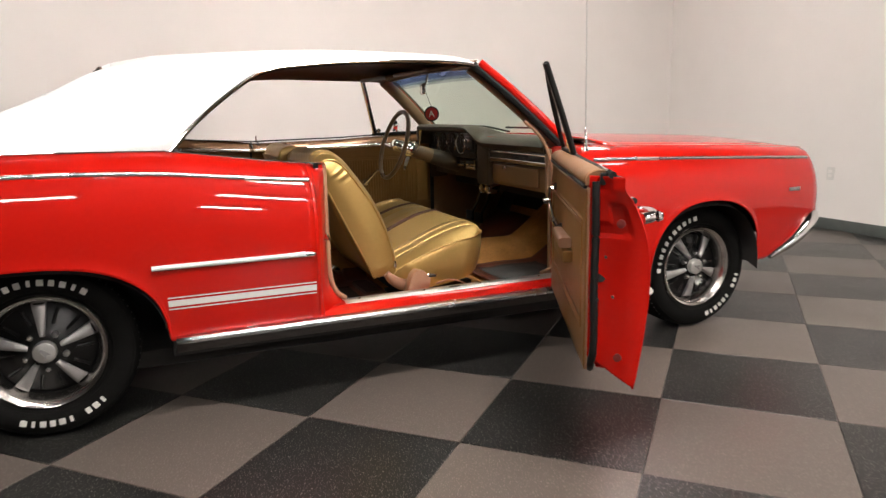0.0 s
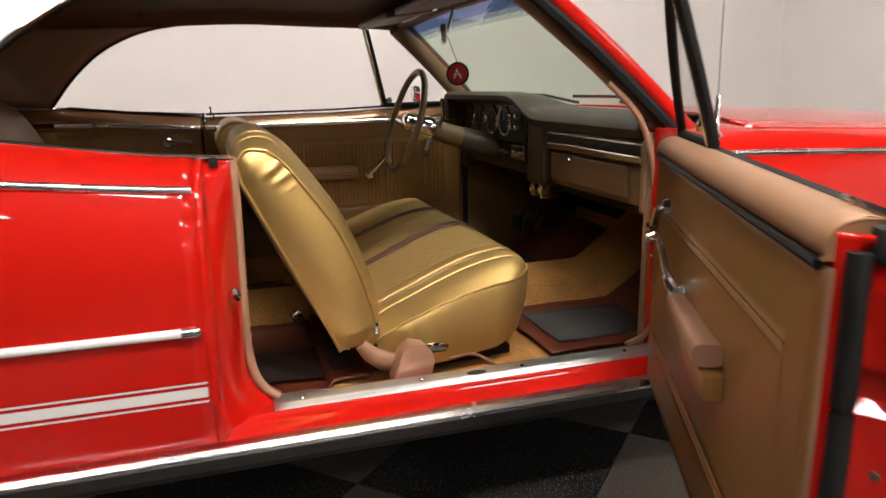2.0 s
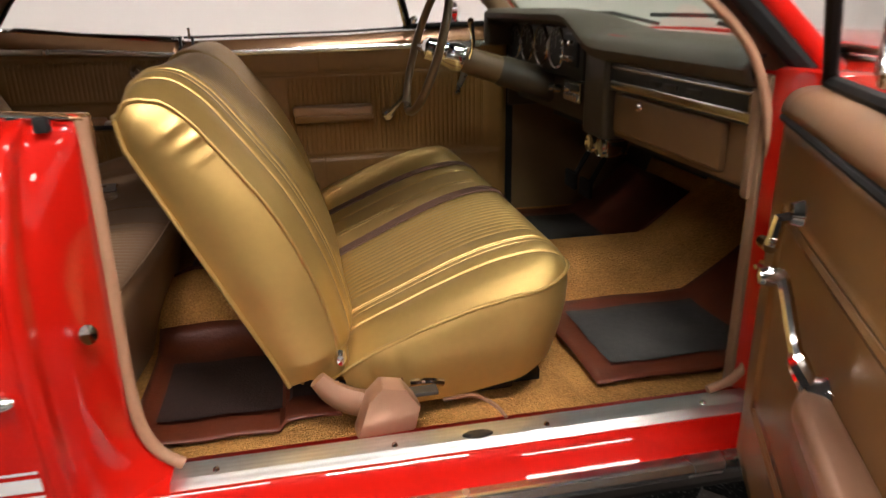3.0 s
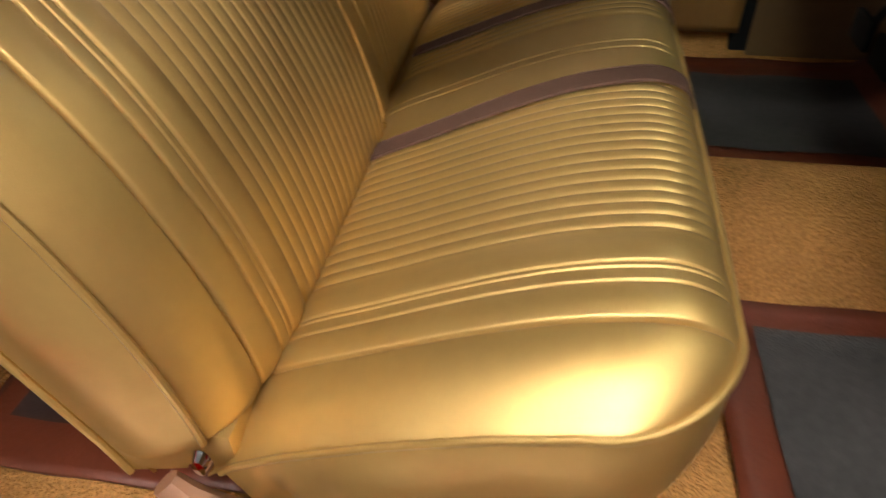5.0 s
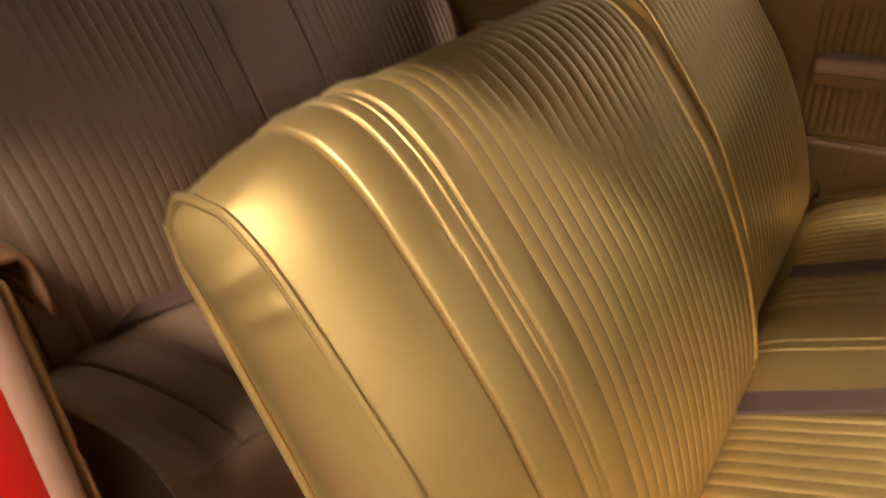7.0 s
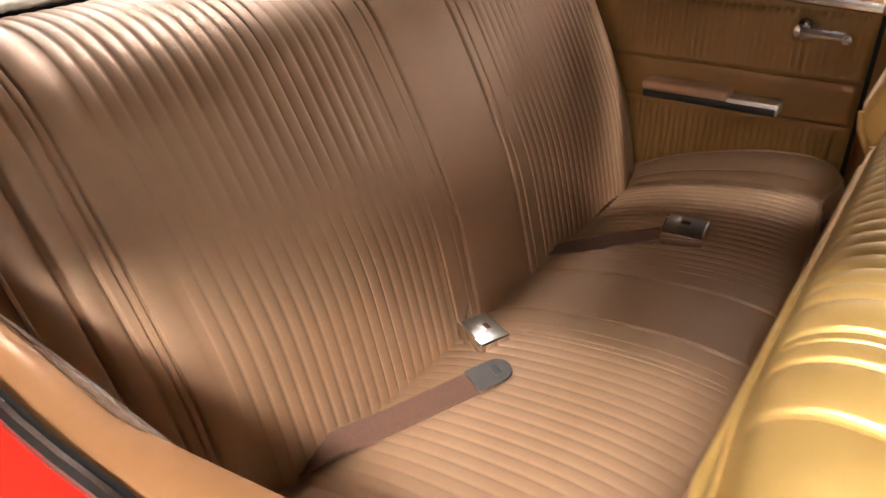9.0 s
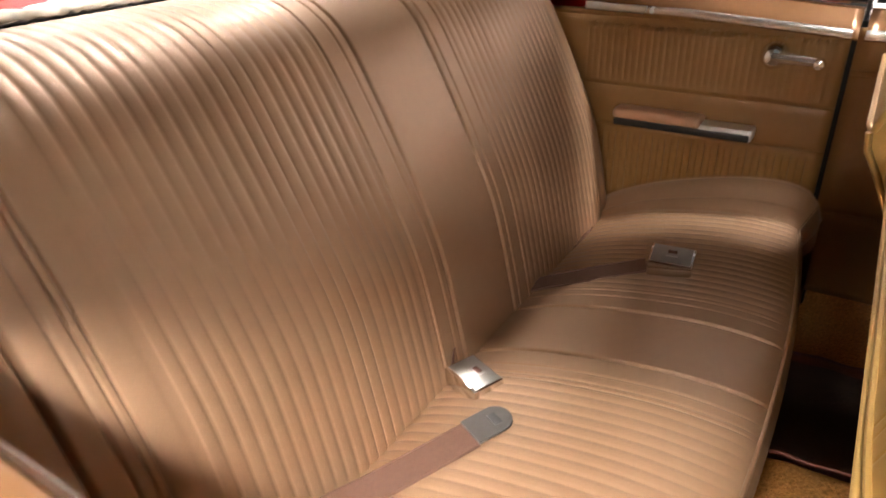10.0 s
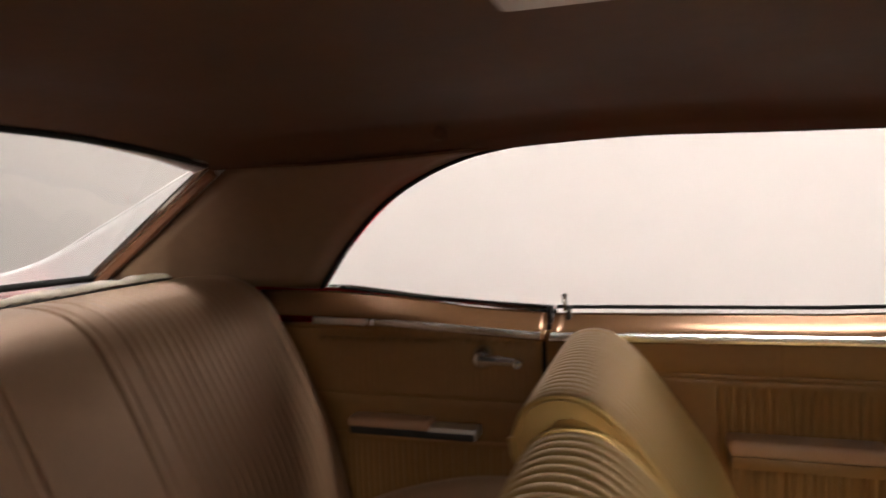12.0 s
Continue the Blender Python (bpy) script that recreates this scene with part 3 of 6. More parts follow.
def build_glass_and_pillars():
    # windscreen: curved from the cowl to the roof header
    def screen(u, v):
        a = Vector((2.185 + 0.17 * (1 - v * v), 0.735 * v, 0.945 + 0.012 * (1 - v * v)))
        b = Vector((1.795 + 0.035 * (1 - v * v), 0.625 * v, 1.310 + 0.024 * (1 - v * v)))
        p = a.lerp(b, u)
        p.z += 0.012 * math.sin(math.pi * u)
        return tuple(p)
    pane = part("windscreen", sheet(screen, steps(0, 1, 16), steps(-1, 1, 40)), TINT, CAR, "curved green-tinted windscreen")
    for k, u0 in enumerate((0.82, 0.86, 0.90)):
        part("shade_band", sheet(lambda u, v: tuple(Vector(screen(u, v)) - (k + 1) * Vector((0.003, 0, 0.002))), steps(u0, 1, 6), steps(-1, 1, 40)), BAND[k], pane, "blue shade band along the top of the windscreen")
    for s in (-1, 1):
        rim = [Vector(screen(u, s)) for u in steps(-0.02, 1.02, 20)]
        part("a_pillar", tube([p + Vector((-0.008, s * 0.036, 0.008)) for p in rim], 0.024, 12, flat=0.9), RED, CAR, "red windscreen pillar")
        part("pillar_trim", tube([p + (Vector((-0.034, -0.004, -0.012)) if s > 0 else Vector((-0.034, 0.022, -0.014))) for p in rim], 0.034 if s > 0 else 0.018, 10), TRIM_TAN, CAR, "tan pillar trim")
        part("pillar_weatherstrip", tube([p + Vector((-0.036, s * 0.030, 0.0)) for p in rim], 0.019, 8), RUBBER, CAR, "black rubber door seal on the pillar")
        part("pillar_edge_moulding", tube([p + Vector((0.006, s * 0.004, 0.018)) for p in rim], 0.008, 8), CHROME, CAR)
    part("windscreen_header", tube([tuple(Vector(screen(1.0, v)) + Vector((-0.015, 0, 0.006))) for v in steps(-1, 1, 30)], 0.024, 10), TRIM_TAN, CAR)
    part("roof_header", tube([tuple(Vector(screen(1.0, v)) + Vector((0.0, 0, 0.016))) for v in steps(-1.02, 1.02, 30)], 0.016, 10), WHITE_VINYL, CAR)
    part("windscreen_moulding", tube([tuple(Vector(screen(1.0, v)) + Vector((0.012, 0, 0.008))) for v in steps(-1.0, 1.0, 30)], 0.007, 8), CHROME, CAR)
    part("windscreen_base", tube([tuple(Vector(screen(0, v)) + Vector((0.006, 0, -0.004))) for v in steps(-1.0, 1.0, 30)], 0.012, 8), RUBBER, CAR)
    # rear window
    def rear(u, v):
        a = Vector((-0.064 - 0.10 * (1 - v * v), 0.55 * v, 1.050))
        b = Vector((0.272 + 0.016 * (1 - v * v), 0.545 * v, 1.294 + 0.040 * (1 - v * v)))
        return tuple(a.lerp(b, u))
    pane = part("rear_window", sheet(rear, steps(0, 1, 8), steps(-1, 1, 30)), CLEAR, CAR, "clear rear window")
    pane.visible_shadow = False
    for s in (-1, 1):
        part("rear_window_trim", tube([tuple(Vector(rear(u, s)) + Vector((0.014, -s * 0.004, -0.006))) for u in steps(-0.02, 0.96, 12)], 0.012, 8), GARNISH, CAR, "brown rear window garnish")
        part("rear_window_moulding", tube([tuple(Vector(rear(u, s)) + Vector((-0.006, -s * 0.006, 0.006))) for u in steps(0, 1, 12)], 0.008, 8), CHROME, CAR)
    part("rear_window_moulding", tube([rear(0.985, v) for v in steps(-0.96, 0.96, 24)], 0.007, 8), RUBBER, CAR)
    part("rear_window_seal", tube([rear(0.0, v) for v in steps(-1, 1, 24)], 0.008, 8), RUBBER, CAR, "black rubber at the foot of the rear window")
    # sail trim boards inside
    for s in (-1, 1):
        front = curve(opening(s)[:6], 16)
        back = [Vector(rear(u, 1)) for u in steps(0, 1, 16)]
        def board(k, v):
            f = front[k] + Vector((-0.004, -0.014, 0.002))
            b = back[k] + Vector((0.03, 0.01, -0.004))
            p = b.lerp(f, v)
            return (p.x, s * (p.y - 0.025 * math.sin(math.pi * v)), p.z - 0.010 * math.sin(math.pi * v) * k / 16)
        part("sail_trim_board", sheet(board, range(17), steps(0, 1, 8)), TRIM_TAN, CAR, "tan trim board beside the rear window", thick=0.004)
        seam = [(lambda p: (p[0], p[1] - s * 0.004, p[2]))(board(16, v)) for v in steps(0, 1, 8)]
        part("sail_trim_welt", tube(seam, 0.005, 6), HEADLINER, CAR)
    # vent windows and the dark lining below the roof rails on the closed side
    for s in (1,):
        base, tip, front = Vector((1.715, 0.735, 0.985)), Vector((1.63, 0.675, 1.30)), Vector((2.06, 0.735, 0.99))
        part("vent_frame", tube([base, tip], 0.009, 8), CHROME, CAR, "chrome vent window post")
        part("vent_frame_seal", tube([base + Vector((0.014, 0, 0)), tip + Vector((0.014, 0, 0))], 0.007, 8), RUBBER, CAR)
        part("vent_sill", tube([base - Vector((0.01, 0, 0.0)), front], 0.010, 8), RUBBER, CAR)
        bm = bmesh.new()
        vs = [bm.verts.new(p) for p in (base, front, (1.80, 0.645, 1.30), tip)]
        bm.faces.new(vs)
        pane = part("vent_pane", bm, CLEAR, CAR, "small clear vent window")
        pane.visible_shadow = False
        part("vent_latch", lathe([(0.001, 0.014), (0.012, 0.012), (0.013, 0), (0.001, -0.001)], pose(1.74, 0.722, 1.008, 90, 0, 0), 16), CHROME, CAR, "chrome vent latch")


build_glass_and_pillars()


# ---- inside: floor, side panels, dash ----
def floor_z(x, y):
    z = 0.268 + 0.13 * math.exp(-((y - 0.0) / 0.15) ** 4) * min(1, max(0, (x - 0.7) / 0.3))
    if x > 2.32:
        z += 0.88 * (x - 2.32) ** 1.12
    w = (abs(y) - 0.66) / 0.12
    if w > 0:
        z = max(z, 0.268 + 0.088 * (3 * min(w, 1) ** 2 - 2 * min(w, 1) ** 3))
    if 1.25 < x < 1.85 and abs(y) < 0.66:
        z += 0.02
    return z


def rib_run(x0, x1, pitch, depth, x, z, z0, z1):
    """Upright moulded ribs on a trim panel: depth at a place."""
    if not (x0 < x < x1 and z0 < z < z1):
        return 0.0
    f = ((x - x0) / pitch) % 1.0
    edge = min(1, min(z - z0, z1 - z) / 0.006)
    return -depth * max(0.0, 1 - abs(f - 0.5) / 0.28) * edge


def crank(base, knob, parent, s):
    """A chrome window crank: boss, bent arm and knob."""
    base, knob = Vector(base), Vector(knob)
    inward = Vector((0, -s, 0))
    ob = part("window_crank", tube([base + inward * 0.018, base.lerp(knob, 0.5) + inward * 0.028, knob + inward * 0.032], [0.014, 0.010, 0.008], 8), BRIGHT, parent, "chrome window crank")
    part("boss", lathe([(0.0005, 0.030), (0.016, 0.027), (0.025, 0.014), (0.028, 0)], Matrix.Translation(base) @ pose(0, 0, 0, 90 * s, 0, 0), 20), CHROME, ob)
    part("knob", lathe([(0.0005, 0.03), (0.009, 0.028), (0.011, 0.018), (0.008, 0.004), (0.009, 0)], Matrix.Translation(knob + inward * 0.024) @ pose(0, 0, 0, 90 * s, 0, 0), 16), CHROME, ob)


def armrest(x0, x1, y, z, s, parent, material, deep=0.055, chrome_tip=0.0):
    """A padded armrest on a bright base."""
    inward = -s
    a, b = sorted((y, y + inward * deep))
    pad = part("armrest_pad", box(x0, x1 - chrome_tip, a, b, z - (0.006 if chrome_tip else 0.014), z + 0.018, 0.0115, seg=4), material, parent, "padded tan armrest")
    part("armrest_base", box(x0 + 0.004, x1, a + 0.004 * (s < 0), b - 0.004, z - (0.020 if chrome_tip else 0.036), z - (0.004 if chrome_tip else 0.012), 0.005), PANEL if not chrome_tip else BLACK, pad)
    if chrome_tip:
        part("armrest_tip", box(x1 - chrome_tip - 0.006, x1 + 0.004, a + 0.003, b - 0.001, z - 0.020, z + 0.006, 0.006), STEEL, pad, "bright metal front end of the armrest")


def side_trim(s):
    """Door and quarter trim panels of one side (s = 1 is the closed side)."""
    inn = 0.70 if s > 0 else 0.752
    rim, deep = (0.742, 0.058) if s > 0 else (0.788, 0.030)
    def forward(x):
        return min(1.0, max(0.0, (x - 0.76) / 0.14))
    def quarter(x, z):
        d = rib_run(0.42, 0.925, 0.0145, 0.0026, x, z, 0.775, 0.905) + rib_run(0.40, 0.925, 0.0145, 0.0026, x, z, 0.50, 0.665)
        for zz in (0.915, 0.765, 0.675):
            d -= 0.003 * math.exp(-((z - zz) / 0.003) ** 2)
        return (x, s * (inn - d), z)
    ztop = 0.945 if s > 0 else 0.912
    zs = sorted(z for z in set(steps(0.33, ztop, 40) + [0.50, 0.506, 0.659, 0.665, 0.775, 0.781, 0.899, 0.905, 0.912, 0.915, 0.918, 0.762, 0.765, 0.768, 0.672, 0.675, 0.678]) if z <= ztop)
    xs = sorted(set(steps(0.25 if s > 0 else 0.40, 0.945 if s > 0 else 1.04, 24) + [0.40 + 0.0145 * k / 4 for k in range(146)]))
    q = part("quarter_trim", sheet(quarter, xs, zs), PANEL, CAR, "ribbed tan quarter trim panel", thick=0.004)
    # padded caps along the belt
    def cap(x0, x1):
        def at(x, v):
            t = math.pi * (v * 0.95 - 0.12)
            if s < 0:
                e = forward(x)
                zt = top_z(x) - 0.013 + 0.011 * e
                f = max(0.0, v - 0.6) / 0.4
                return (x, -(rim - 0.012 * e - (deep + 0.012 * e) * min(v / 0.6, 1.0) - 0.006 * math.sin(math.pi * min(1, f * 1.4) / 2)), zt + 0.004 * math.sin(math.pi * min(v / 0.6, 1)) - 0.05 * f ** 1.6)
            zt = lerp_table([(0.2, 1.0), (0.45, 0.998), (0.62, 0.985), (0.80, 0.965), (0.96, 0.955), (1.5, 0.962), (2.08, 0.99)], x)
            return (x, s * (rim - deep * math.sin(max(t, 0) * 0.62)), zt - 0.052 * v)
        return sheet(at, steps(x0, x1, 40), steps(0, 1, 10))
    part("belt_cap", cap(0.25, 0.955 if s > 0 else 1.042), CAP, q, "glossy bronze painted cap along the window sill", thick=0.004)
    strip = [(x, s * (inn - 0.017), lerp_table([(0.2, 0.944), (0.62, 0.934), (0.96, 0.913), (2.08, 0.925)], x) - (0.03 if s < 0 else 0)) for x in steps(0.42, 0.945, 20)]
    part("chrome_strip", tube(strip, 0.009, 8, up=(0, 1, 0), flat=0.6), BRIGHT, q)
    part("window_slot", tube([(x, s * 0.794, lerp_table([(0.2, 1.0), (0.47, 0.998), (0.66, 0.976), (0.96, 0.948)], x) if s > 0 else top_z(x) - 0.008) for x in steps(0.46, 0.965, 16)], 0.005, 8), RUBBER, q)
    part("sill_bright_strip", tube([(x, s * (0.785 if s > 0 else 0.797 - 0.012 * forward(x)), lerp_table([(0.2, 1.004), (0.47, 1.002), (0.66, 0.98), (0.96, 0.955)], x) if s > 0 else top_z(x) - 0.001) for x in steps(0.46, 0.965 if s > 0 else 1.03, 16)], [0.005] * 15 + [0.004, 0.001], 8), CHROME, q)
    part("sill_seal", tube([(x, s * (rim + 0.008), lerp_table([(0.2, 1.006), (0.47, 1.004), (0.66, 0.984), (0.96, 0.966)], x) if s > 0 else top_z(x) - 0.008) for x in steps(0.46, 0.965, 16)], 0.0035, 8), RUBBER, q)
    if s < 0:
        part("window_slot_seal", sheet(lambda x, v: (x, -(0.789 - 0.0125 * forward(x) + 0.030 * v), top_z(x) - 0.001 - 0.012 * v * v), steps(0.46, 0.955, 20), (0, 0.35, 0.7, 1)), RUBBER, q, "black rubber seal in the window slot", thick=0.003)
    if s > 0:
        crank((0.818, 0.697, 0.862), (0.903, 0.69, 0.862), q, 1)
        armrest(0.51, 0.805, 0.70, 0.708, 1, q, ARM_PAD, 0.05, 0.10)
        def door(x, z):
            d = rib_run(1.2855, 1.965, 0.0165, 0.0035, x, z, 0.565, 0.825)
            for zz in (0.845, 0.835, 0.552, 0.545):
                d -= 0.0025 * math.exp(-((z - zz) / 0.0025) ** 2)
            for xx in (1.985, 1.978):
                if 0.55 < z < 0.84:
                    d -= 0.0025 * math.exp(-((x - xx) / 0.0025) ** 2)
            return (x, s * (inn - d), z)
        zs = sorted(set(steps(0.36, 0.925, 30) + [0.565, 0.571, 0.819, 0.825] + [zz + e for zz in (0.845, 0.835, 0.552, 0.545) for e in (-0.003, 0, 0.003)]))
        xs = sorted(set(steps(0.955, 2.07, 40) + [1.2855 + 0.0165 * k / 4 for k in range(169)] + [1.975, 1.978, 1.981, 1.985, 1.988]))
        dpan = part("door_trim", sheet(door, xs, zs), PANEL, CAR, "ribbed tan driver door trim panel", thick=0.004)
        part("belt_cap", cap(0.966, 2.075), CAP, dpan, "glossy bronze painted cap along the door", thick=0.004)
        part("chrome_strip", tube([(x, 0.684, lerp_table([(0.96, 0.913), (2.08, 0.925)], x)) for x in steps(0.966, 2.07, 20)], 0.010, 8, up=(0, 1, 0), flat=0.6), BRIGHT, dpan, "bright strip across the door")
        crank((1.632, 0.697, 0.690), (1.70, 0.68, 0.768), dpan, 1)
        crank((1.915, 0.697, 0.835), (1.875, 0.68, 0.765), dpan, 1)
        armrest(1.305, 1.575, 0.70, 0.715, 1, dpan, ARM_PAD, 0.06, 0.0)
        part("door_lock_button", lathe([(0.004, 0), (0.004, 0.03), (0.007, 0.034), (0.0005, 0.038)], pose(0.99, 0.735, 0.96), 10), CHROME, dpan)
        part("window_felt", tube([(x, 0.752, lerp_table([(0.96, 0.966), (1.5, 0.972), (2.06, 0.995)], x)) for x in steps(0.97, 1.72, 16)], 0.004, 8), RUBBER, dpan)
        part("hinge_gap_seal", box(2.062, 2.112, 0.712, 0.80, 0.31, 0.935, 0.006), RUBBER, dpan)
        for dx in (0.0, 0.04):
            part("glass_stop", box(0.956 + dx, 0.964 + dx, 0.722, 0.742, 0.925, 0.972, 0.002), BLACK, dpan, "small dark peg at the top of the door post")
    if s > 0:
        part("door_gap_seal", box(0.925, 0.975, 0.715, 0.80, 0.31, 0.935, 0.006), RUBBER, q, "black rubber seal in the door gap")


side_trim(1)
side_trim(-1)


def build_floor():
    us, vs = sorted(set(steps(0.86, 2.70, 60))), steps(-0.80, 0.80, 90)
    part("carpet", sheet(lambda x, y: (x, y, floor_z(x, y)), us, vs), CARPET, CAR, "worn gold loop pile carpet")
    part("firewall", box(2.62, 2.66, -0.8, 0.8, 0.24, 0.90, 0.0), DARK, CAR)
    part("rear_bulkhead", box(0.10, 0.13, -0.72, 0.72, 0.24, 0.93, 0.0), DARK, CAR)
    for s in (-1, 1):
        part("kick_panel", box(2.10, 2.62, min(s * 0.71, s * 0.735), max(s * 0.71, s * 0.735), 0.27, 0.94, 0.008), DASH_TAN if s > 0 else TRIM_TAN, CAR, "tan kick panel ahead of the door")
    # passenger sill: red step, bright plate with screws and an oval badge
    def sill(x, v):
        y, z = ((0.74, 0.352), (0.785, 0.362), (0.842, 0.36), (0.85, 0.352), (0.868, 0.348), (0.905, 0.340), (0.918, 0.331), (0.92, 0.315))[v]
        return (x, -y, z)
    part("door_sill", sheet(sill, steps(0.93, 2.16, 30), range(8)), RED, CAR, "red painted door sill", thick=0.004)
    plate = part("sill_plate", sheet(lambda x, v: (x, -(0.772 + 0.074 * v), 0.3665 + 0.003 * math.sin(v * math.pi) + 0.0002 * math.cos(v * 40) - 0.011 * max(0, v - 0.6) / 0.4), steps(1.083, 2.10, 30), steps(0, 1, 40)), STEEL, CAR, "brushed aluminium sill plate with screws", thick=0.002)
    for x in (1.15, 1.436, 1.702, 2.0):
        part("screw", lathe([(0.0005, 0.004), (0.004, 0.0035), (0.006, 0)], pose(x, -0.806, 0.3695), 14), CHROME, plate)
    oval = lathe([(0.0005, 0.0015), (0.018, 0.0015), (0.02, 0)], pose(0, 0, 0), 28)
    bmesh.ops.transform(oval, matrix=Matrix.Translation((1.578, -0.808, 0.3700)) @ Matrix.Diagonal((1.35, 0.62, 1, 1)), verts=oval.verts)
    part("sill_badge", oval, BLACK, plate, "small oval black badge")
    # door post face with striker, and the windlace round the opening
    lip = [(0.957, 0.0), (0.966, 0.002), (0.973, 0.008), (0.976, 0.018), (0.975, 0.034), (0.979, 0.044), (0.988, 0.050)]
    def jamb(z, k):
        y0 = side_y(0.957, z)
        flare = 0.085 * max(0.0, (0.47 - z) / 0.125) ** 2.2
        if k < len(lip):
            x, d = lip[k]
            return (x + flare * 0.25 * k / len(lip), -(y0 - d), z)
        f = (k - len(lip) + 1) / 5
        y1 = y0 - 0.050
        return (0.988 + 0.047 * f ** 0.8 + flare * (0.25 + 0.75 * f), -(y1 + (0.772 - y1) * f), z)
    part("door_jamb", sheet(jamb, steps(0.338, 0.93, 48), range(len(lip) + 5)), RED, CAR, "red painted door jamb", thick=0.004, angle=60)
    for z, d in ((0.86, 0.075), (0.47, 0.08), (0.415, 0.07)):
        part("jamb_plug", lathe([(0.0005, 0.003), (0.006, 0.0025), (0.008, 0)], pose(0.996, -(side_y(0.957, z) - d), z, 0, 70, -35), 12), RUBBER, CAR)
    part("striker", lathe([(0.024, 0), (0.024, 0.005), (0.009, 0.007), (0.009, 0.030), (0.014, 0.032), (0.014, 0.042), (0.0005, 0.044)], pose(0.990, -0.835, 0.633, 0, 70, -35), 16), CHROME, CAR, "chrome door striker")
    rear_lace = curve([(1.037, -0.765, 0.925), (1.038, -0.766, 0.80), (1.036, -0.770, 0.62), (1.037, -0.774, 0.50), (1.047, -0.778, 0.435), (1.068, -0.780, 0.395), (1.098, -0.782, 0.372)], 50)
    front_lace = curve([(2.03, -0.772, 0.372), (2.085, -0.770, 0.392), (2.115, -0.763, 0.45), (2.118, -0.755, 0.7), (2.10, -0.745, 0.86), (2.07, -0.735, 0.96), (2.03, -0.722, 1.02), (1.98, -0.706, 1.068)], 60)
    for line, thick in ((rear_lace, 0.0105), (front_lace, 0.0085)):
        part("windlace", tube(line, thick, 10), WINDLACE, CAR, "tan windlace round the door opening")
    part("jamb_seal", box(0.990, 1.008, -0.808, -0.788, 0.912, 0.932, 0.004), RUBBER, CAR, "black rubber block at the top of the door jamb")
    part("hinge_pillar", box(2.10, 2.16, -0.9, -0.74, 0.33, 0.955, 0.012), RED, CAR, "red painted hinge pillar")
    part("courtesy_button", lathe([(0.012, 0), (0.012, 0.006), (0.006, 0.008), (0.005, 0.02), (0.0005, 0.021)], pose(2.10, -0.79, 0.62, 0, -90, 0), 14), CHROME, CAR)
    # parcel shelf and its torn edge
    part("parcel_shelf", box(-0.22, 0.085, -0.56, 0.56, 0.998, 1.018, 0.004), SHELF, CAR, "brown parcel shelf below the rear window")
    part("shelf_edge_backing", box(0.078, 0.094, -0.60, 0.62, 1.0, 1.042, 0.003), BLACK, CAR)
    rnd = random.Random(4)
    us = steps(-0.60, 0.62, 150)
    jag = [0.012 * rnd.random() + 0.012 * math.sin(k * 0.37) for k in range(len(us))]
    def torn(k, v):
        return (0.106 - 0.4 * jag[k] - v * (0.05 + jag[k]), us[k], 1.046 + 0.010 * math.sin(v * 3.1) + 0.004 * rnd.random())
    part("torn_shelf_edge", sheet(torn, range(len(us)), steps(0, 1, 4)), TORN, CAR, "cracked and torn cream shelf edge behind the rear seat", thick=0.003)


build_floor()


def floor_mat(x0, x1, y0, y1, label, wavy, field=True, along=(0.10, 0.90), over=(0.11, 0.89), fill=None):
    """Rubber mat: oxblood border round a worn grey field."""
    def at(u, v):
        x, y = x0 + (x1 - x0) * u, y0 + (y1 - y0) * v
        return (x, y, floor_z(x, y) + 0.014 + 0.004 * wavy * math.sin(9 * u + 5 * v) ** 2 + (0.004 if along[0] < u < along[1] and over[0] < v < over[1] else 0.0) * -1)
    mat_ob = thing("floor_mat", sheet(at, steps(0, 1, 30), steps(0, 1, 30)), OXBLOOD, label, "floor mat", group="floor mats", thick=0.005)
    if not field:
        return
    part("mat_field", sheet(lambda u, v: tuple(Vector(at(along[0] + (along[1] - along[0]) * u, over[0] + (over[1] - over[0]) * v)) + Vector((0, 0, 0.008))), steps(0, 1, 20), steps(0, 1, 20)), fill or GREY_MAT, mat_ob, "worn grey rubber field")


floor_mat(1.905, 2.56, -0.568, -0.178, "oxblood rubber floor mat with worn grey field, passenger footwell", 1, True, (0.09, 0.64), (0.165, 0.89))
floor_mat(1.905, 2.56, 0.22, 0.69, "oxblood rubber floor mat with worn grey field under pedals", 1, True, (0.09, 0.64), (0.13, 0.85))
floor_mat(0.95, 1.36, -0.585, -0.15, "oxblood rubber floor mat with dark field behind the front seat", 1, True, (0.12, 0.93), (0.15, 0.70), DARK_MAT)
floor_mat(0.95, 1.22, 0.10, 0.56, "dark rubber floor mat with oxblood border behind the driver seat", 1, fill=DARK_MAT)


# ---- seats ----
def pleats(y, ribs, seams, pitch, depth):
    """Height of the stitched pattern across a seat; y counts from the middle."""
    a = abs(y)
    h = 0.0
    lo, hi = ribs
    if lo <= a <= hi:
        f = ((a - lo) / pitch) % 1.0
        h += depth * (abs(math.sin(math.pi * f)) ** 0.55 - 1)
    # plain strips between the seams are stuffed and stand a little proud
    lines = sorted([hi] + [q[0] for q in seams if q[0] > hi])
    for p, q in zip(lines, lines[1:]):
        if p < a < q and q - p > 0.02:
            h += 0.10 * (q - p) * math.sin(math.pi * (a - p) / (q - p)) ** 0.8
    for at_y, d, w in seams:
        if d < 0:
            h += d * math.exp(-((a - at_y) / w) ** 2)
            continue
        h += 0.08 * d * math.exp(-((a - at_y) / (2.6 * w)) ** 2) - 1.25 * d * math.exp(-((a - at_y) / (0.7 * w)) ** 2)
    return h


